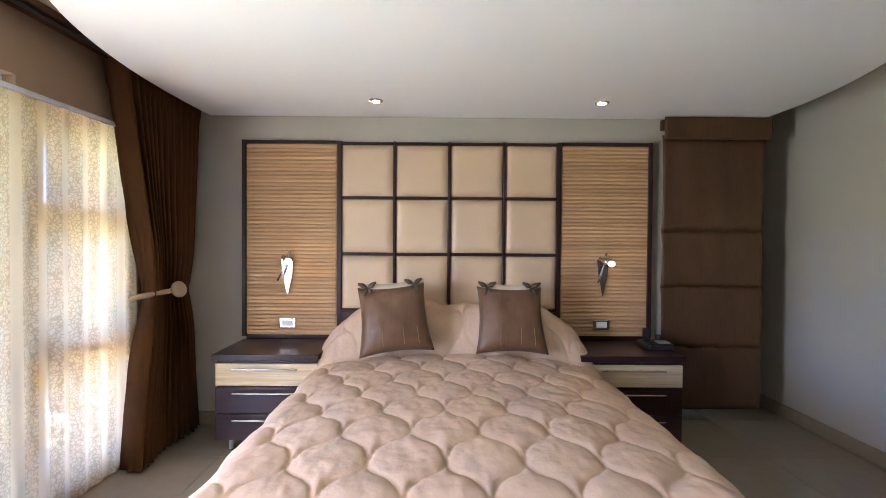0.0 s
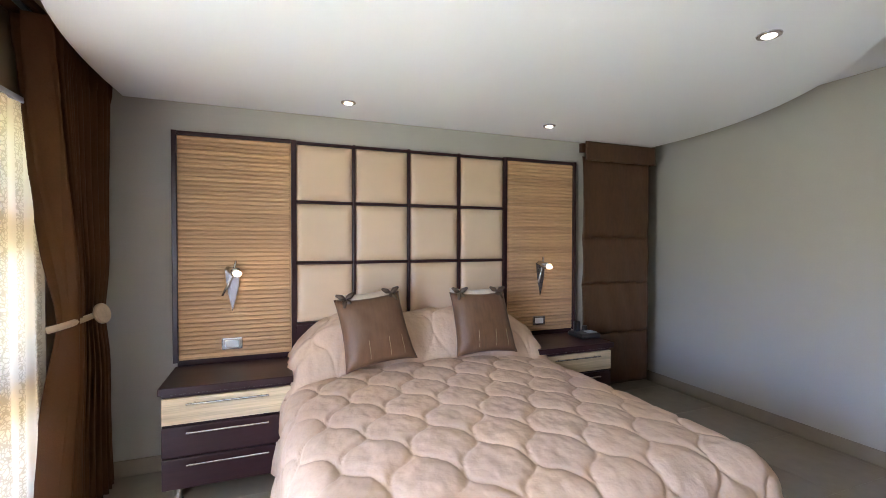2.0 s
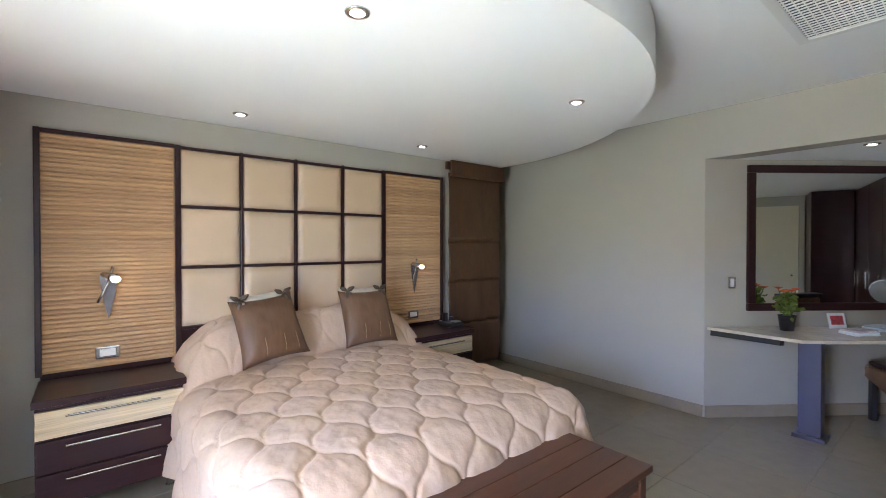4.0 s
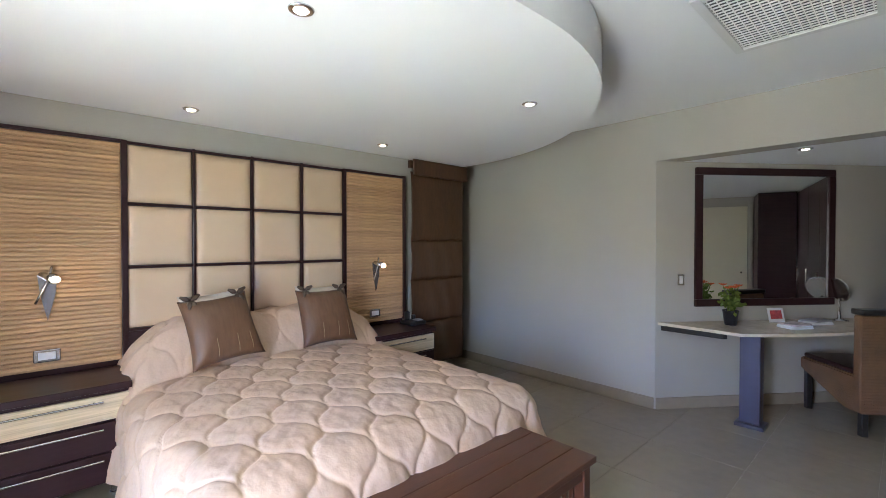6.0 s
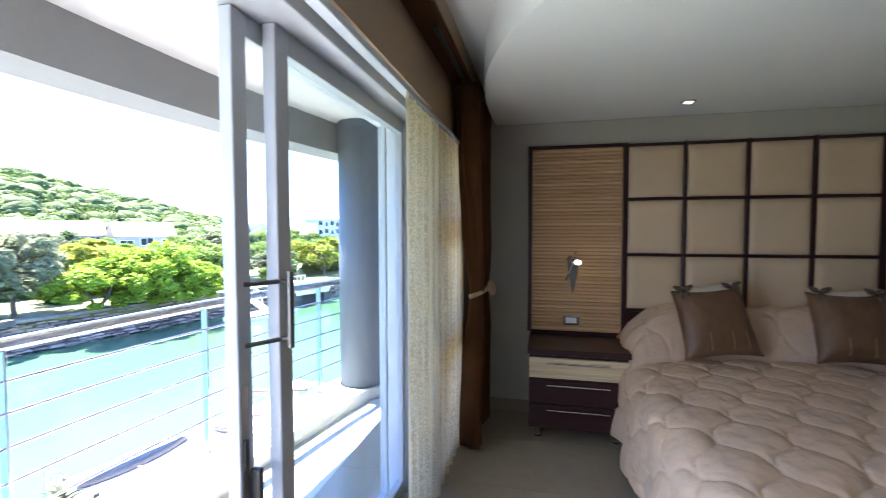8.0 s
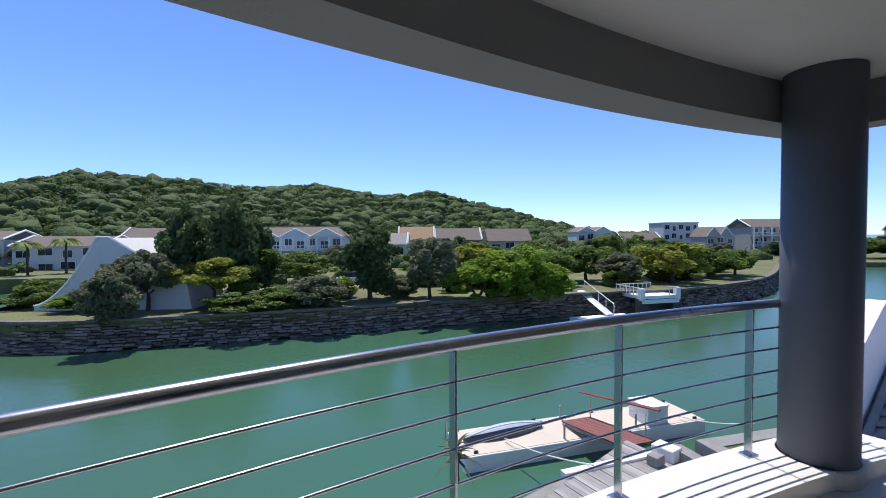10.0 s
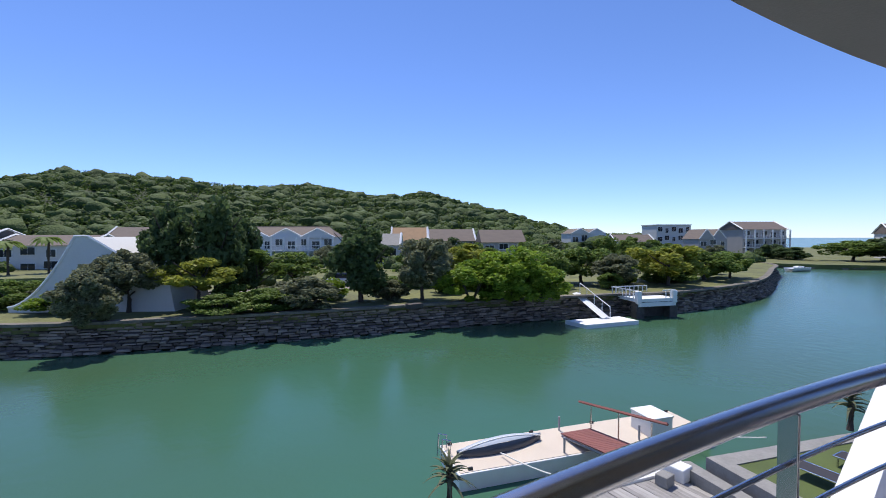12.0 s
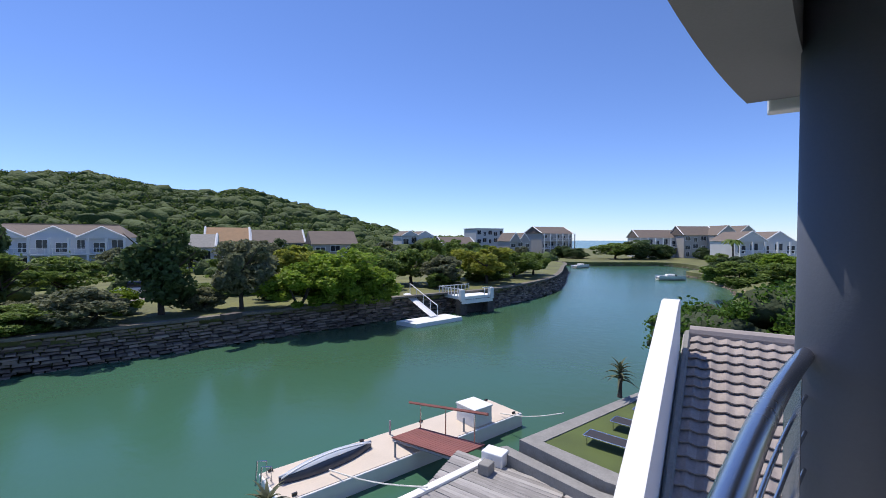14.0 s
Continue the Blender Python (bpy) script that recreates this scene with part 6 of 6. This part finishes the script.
def cushion_fn(w, h, d, side):
    def fn(u, v):
        x, z = 2 * u - 1, 2 * v - 1
        p = max(0.0, (1 - abs(x) ** 3.2) * (1 - abs(z) ** 3.2)) ** 0.55
        pinch = 1 - 0.10 * (1 - abs(x) ** 2) * abs(z) ** 2
        pin2 = (1 - 0.09 * (1 - abs(z) ** 2) * abs(x) ** 2) * (1 - 0.035 * z)
        wr = 0.008 * noise.noise(Vector((x * 3, z * 3, side * 2 + 0.7))) + 0.004 * noise.noise(Vector((x * 9, z * 8, side)))
        return Vector((x * w / 2 * pin2, side * (d / 2 * p + wr * p) , z * h / 2 * pinch))
    return fn


def cushion(x, y, z, size, lean, turn, spin):
    t = thing("cushion", (x, y, z), "bronze satin cushion tied with bows over a cream one", "cushion", "cushions on the bed")
    m = Matrix.Translation((x, y, z)) @ Matrix.Rotation(radians(turn), 4, "Z") @ Matrix.Rotation(radians(-lean), 4, "X") @ Matrix.Rotation(radians(spin), 4, "Y") @ Matrix.Translation((0, 0, size / 2))
    bm = None
    for s in (-1, 1):
        f = cushion_fn(size, size, 0.17, s)
        bm = grid(26, 26, lambda u, v: m @ f(u, v), bm)
    bmesh.ops.remove_doubles(bm, verts=bm.verts, dist=0.0012)
    part("cover", bm, M_SATIN, t, smooth=True)
    inner = None
    for s in (-1, 1):
        f = cushion_fn(size * 0.97, size * 0.97, 0.13, s)
        inner = grid(16, 16, lambda u, v: m @ (f(u, v) + Vector((0.012, 0.03, 0.05))), inner)
    part("inner_cushion", inner, M_CREAMC, t, "cream inner cushion", smooth=True)
    for sx in (-0.34, 0.32):
        c = Vector((sx * size, -0.03, size * 0.47))
        bow = None
        for a in (25, 155, 250, 295):
            d = Vector((math.cos(radians(a)), -0.25, math.sin(radians(a))))
            bow = tube([m @ c, m @ (c + d * 0.03), m @ (c + d * 0.065)], [0.006, 0.019, 0.008], 6, bow)
        part("bow", bow, M_BOW, t, "small dark tied bow", smooth=True)
    for sx in (-0.18, 0.1, 0.3):
        f = cushion_fn(size, size, 0.17, -1)
        pts = [m @ (f(0.5 + sx, 0.08 + 0.26 * k / 6) + Vector((0, -0.003, 0))) for k in range(7)]
        part("stitch_line", tube(pts, 0.002, 5), M_STITCH, t)


cushion(-0.593, 3.30, 0.70, 0.46, 24, 7, -5)
cushion(0.135, 3.31, 0.70, 0.45, 24, 2, 1)

# ---- dressing table in the alcove ----
AN = Vector((-0.6, -0.8, 0))


def alc(k, off, z):
    """A point k metres along the slanting wall, off metres out from it."""
    return Vector((2.49 + 0.8 * k, 1.82 - 0.6 * k, z)) + AN * off


mi = thing("mirror", alc(1.05, 0.02, 1.53), "large square mirror in a dark wooden frame", "mirror")
for k0, k1, z0, z1 in ((0.36, 1.73, 2.085, 2.15), (0.36, 1.73, 0.91, 0.975), (0.36, 0.425, 0.975, 2.085), (1.665, 1.73, 0.975, 2.085)):
    part("frame", box(k0, -0.035, z0, k1, -0.002, z1, 0.006, m=ALC_M), M_WENGE, mi)
part("glass", box(0.425, -0.018, 0.975, 1.665, -0.012, 2.085, m=ALC_M), mirror, mi)
sp = thing("light_switch", alc(0.23, 0.005, 1.14), "white light switch in a steel plate", "switch")
part("plate", box(0.205, -0.010, 1.10, 0.265, -0.001, 1.20, 0.004, m=ALC_M), M_CHROME, sp)
part("rocker", box(0.219, -0.014, 1.115, 0.251, -0.0105, 1.185, 0.003, m=ALC_M), M_WHITE, sp)
dt = thing("dressing_table", (3.0, 1.2, 0), "built-in dressing table with a beige marble top", "dressing table")
TOP = [(2.492, 1.80), (2.455, 1.16), (2.62, 1.0), (3.05, 0.66), (3.6, 0.36), (4.38, 0.36)]
_bk = [(alc(2.35, 0.002, 0).x, alc(2.35, 0.002, 0).y)]
part("top", prism(TOP + _bk, 0.752, 0.776), M_MARBLE, dt)
part("apron", prism([(2.51, 1.78), (2.50, 1.30), (2.53, 1.28), (2.56, 1.74)], 0.705, 0.751), M_BLACK, dt)
M_BLUEW = mat("blue_black_lacquer", (0.045, 0.042, 0.075), 0.3, var=0.15, scale=3, fine=20, bump=0.02)
part("leg", box(2.64, 1.08, 0.03, 2.76, 1.22, 0.751, 0.004), M_BLUEW, dt)
part("leg_foot", box(2.61, 1.05, 0.0, 2.79, 1.25, 0.03, 0.004), M_BLUEW, dt)
# things on the table
pt = thing("potted_plant", (2.83, 1.33, 0.776), "potted plant with orange flowers in a black pot", "potted plant")
part("pot", lathe([(0.045, 0), (0.062, 0.12), (0.066, 0.125), (0.06, 0.125), (0.05, 0.10), (0.0, 0.10)], 20, at=(2.83, 1.33, 0.7765)), M_BLACK, pt, smooth=True)
_c = rng.normal(size=(150, 3)) * (0.034, 0.034, 0.042) + (2.83, 1.33, 0.98)
link_mesh("leaves", quads_mesh("leaves", _c, rng.uniform(0.018, 0.034, 150), 0.2), LEAF["green"], pt)
M_ORANGE = mat("orange_petals", (0.75, 0.13, 0.03), 0.6, var=0.2, scale=20)
for k in range(5):
    a = k * 1.5
    c = Vector((2.83 + 0.06 * math.cos(a), 1.33 + 0.06 * math.sin(a), 1.09 + 0.02 * (k % 2)))
    b = None
    for j in range(9):
        d = Vector((math.cos(j * 0.7), math.sin(j * 0.7), 0.5)).normalized()
        b = tube([c, c + d * 0.018, c + d * 0.036], [0.004, 0.010, 0.004], 5, b, flat=0.4)
    part("flower", b, M_ORANGE, pt, "orange flower head")
    part("stalk", tube([(2.83, 1.33, 0.89), c], 0.003, 5), LEAF["green"], pt)
M_PRINT = mat("printed_paper", (0.55, 0.45, 0.42), 0.5, var=0.5, scale=25, fine=90, bump=0.0)
M_REDP = mat("red_print", (0.45, 0.06, 0.06), 0.5, var=0.4, scale=30)
cd = thing("card", (3.25, 1.05, 0.776), "small standing card with a red print", "card")
_m = Matrix.Translation((3.26, 1.08, 0.777)) @ Matrix.Rotation(ALC, 4, "Z") @ Matrix.Rotation(radians(-14), 4, "X")
part("sheet", box(-0.075, -0.003, 0, 0.075, 0.003, 0.125, 0.001, m=_m), M_WHITE, cd)
part("print", box(-0.055, -0.0045, 0.03, 0.055, -0.0032, 0.105, m=_m), M_REDP, cd)
for k, (x, y, m_) in enumerate(((3.06, 0.93, M_PRINT), (3.42, 0.84, M_GREYP))):
    mg = thing("magazine", (x, y, 0.776), "small stack of printed booklets on the marble", "booklet", "booklets")
    for j in range(3):
        mm = Matrix.Translation((x, y, 0.7762 + j * 0.013)) @ Matrix.Rotation(ALC + 0.12 * j, 4, "Z")
        part("booklet", box(-0.10, -0.07, 0, 0.10, 0.07, 0.012, 0.002, m=mm), m_ if j == 2 else M_WHITE, mg)
vm = thing("vanity_mirror", (3.78, 0.72, 0.776), "round chrome make-up mirror on a stand", "mirror")
part("base", lathe([(0.0, 0), (0.07, 0), (0.07, 0.008), (0.015, 0.02), (0.008, 0.10), (0.008, 0.20)], 24, at=(3.78, 0.72, 0.7765)), M_CHROME, vm, smooth=True)
_d = part("dish", lathe([(0.0, -0.006), (0.10, -0.006), (0.108, 0.0), (0.10, 0.006), (0.0, 0.006)], 32), M_CHROME, vm)
_d.matrix_parent_inverse = Matrix.Identity(4)
_d.matrix_basis = Matrix.Translation((0, 0, 0.28)) @ Matrix.Rotation(radians(38), 4, "Z") @ Matrix.Rotation(radians(78), 4, "X") @ Matrix.Diagonal((1.15, 1, 1, 1))

# ---- wicker chair ----
CM = Matrix.Translation((3.45, 0.57, 0)) @ Matrix.Rotation(radians(-49.5), 4, "Z")
ch = thing("wicker_chair", (3.45, 0.57, 0), "brown woven wicker chair at the dressing table", "chair")
_bm = bmesh.new()
_sd = [(0.30, 0.46), (0.30, 0.36), (-0.18, 0.18), (-0.30, 0.18), (-0.30, 0.46)]
_l = [_bm.verts.new(CM @ Vector((-0.25, y, z))) for y, z in _sd]
_r = [_bm.verts.new(CM @ Vector((0.25, y, z))) for y, z in _sd]
_bm.faces.new(_l)
_bm.faces.new(_r)
for i in range(5):
    _bm.faces.new((_l[i], _l[(i + 1) % 5], _r[(i + 1) % 5], _r[i]))
bmesh.ops.bevel(_bm, geom=_bm.edges[:], offset=0.012, segments=2, affect="EDGES")
part("seat", _bm, M_WICKER, ch)
_bk = box(-0.25, -0.36, 0.18, 0.25, -0.27, 0.93, 0.02, m=CM)
part("backrest", _bk, M_WICKER, ch)
part("top_rail", box(-0.26, -0.37, 0.932, 0.26, -0.26, 0.975, 0.01, m=CM), M_BLACK, ch)
part("cushion", box(-0.235, -0.25, 0.461, 0.235, 0.28, 0.50, 0.015, m=CM), M_WENGE, ch)
for x in (-0.22, 0.18):
    for y in (-0.33, 0.25):
        zt = 0.178 if y < 0 else 0.37
        part("leg", box(x, y, 0, x + 0.045, y + 0.045, zt, 0.004, m=CM), M_BLACK, ch)
for k in range(30):
    z = 0.20 + k * 0.024
    part("weave", box(-0.253, -0.363, z, 0.253, -0.3605, z + 0.014, 0.001, seg=1, m=CM), M_WICKER, ch)

# ---- dark wardrobe and pale door behind the camera ----
wd = thing("wardrobe", (4.2, -0.6, 0), "tall dark wenge wardrobe", "wardrobe")
for k in range(4):
    y0 = -2.1 + k * 0.60
    dr = part("door", box(3.95, y0, 0.06, 3.975, y0 + 0.594, 2.18, 0.003), M_WENGE, wd)
    part("handle", box(3.93, y0 + 0.54, 0.95, 3.945, y0 + 0.56, 1.15, 0.003), M_CHROME, dr)
part("carcass", box(3.976, -2.11, 0.0, 4.398, 0.31, 2.19), M_WENGE, wd)
wd2 = thing("wardrobe", (3.7, -1.9, 0), "tall dark wenge wardrobe beside the pale door", "wardrobe")
part("carcass", box(3.50, -2.198, 0.0, 3.94, -1.60, 2.19), M_WENGE, wd2)
part("door", box(3.503, -1.598, 0.06, 3.937, -1.575, 2.18, 0.003), M_WENGE, wd2)
dd = thing("door", (2.9, -2.18, 0), "pale cream panel door", "door", kind="structure")
part("leaf", box(2.62, -2.198, 0.005, 3.42, -2.16, 2.05, 0.004), mat("cream_door_paint", (0.66, 0.60, 0.44), 0.5, var=0.04), dd)
for a in ((2.55, 2.615, 0, 2.12), (3.425, 3.49, 0, 2.12)):
    part("frame", box(a[0], -2.198, a[2], a[1], -2.15, a[3], 0.004), M_WALL, dd)
part("handle", cyl((3.34, -2.158, 1.02), (3.34, -2.10, 1.02), 0.012), M_CHROME, dd)

# ---- floor tiles ----
TS_ = 0.60
_b = box(0.0015, 0.0015, -FLOOR_T, TS_ - 0.0015, TS_ - 0.0015, 0, 0.001, seg=1)
_tm = bpy.data.meshes.new("floor_tile")
_b.to_mesh(_tm)
_b.free()
for i in range(-1, 11):
    for j in range(-1, 11):
        x, y = -2.36 + TS_ * i, -2.0 + TS_ * j
        if x < -2.57 - TS_ + 0.2 or x > 4.4 or y > 4.2 or y < -2.7:
            continue
        o = link_mesh("floor_tile", _tm, M_FLOOR, floor)
        o.location = (x, y, 0)
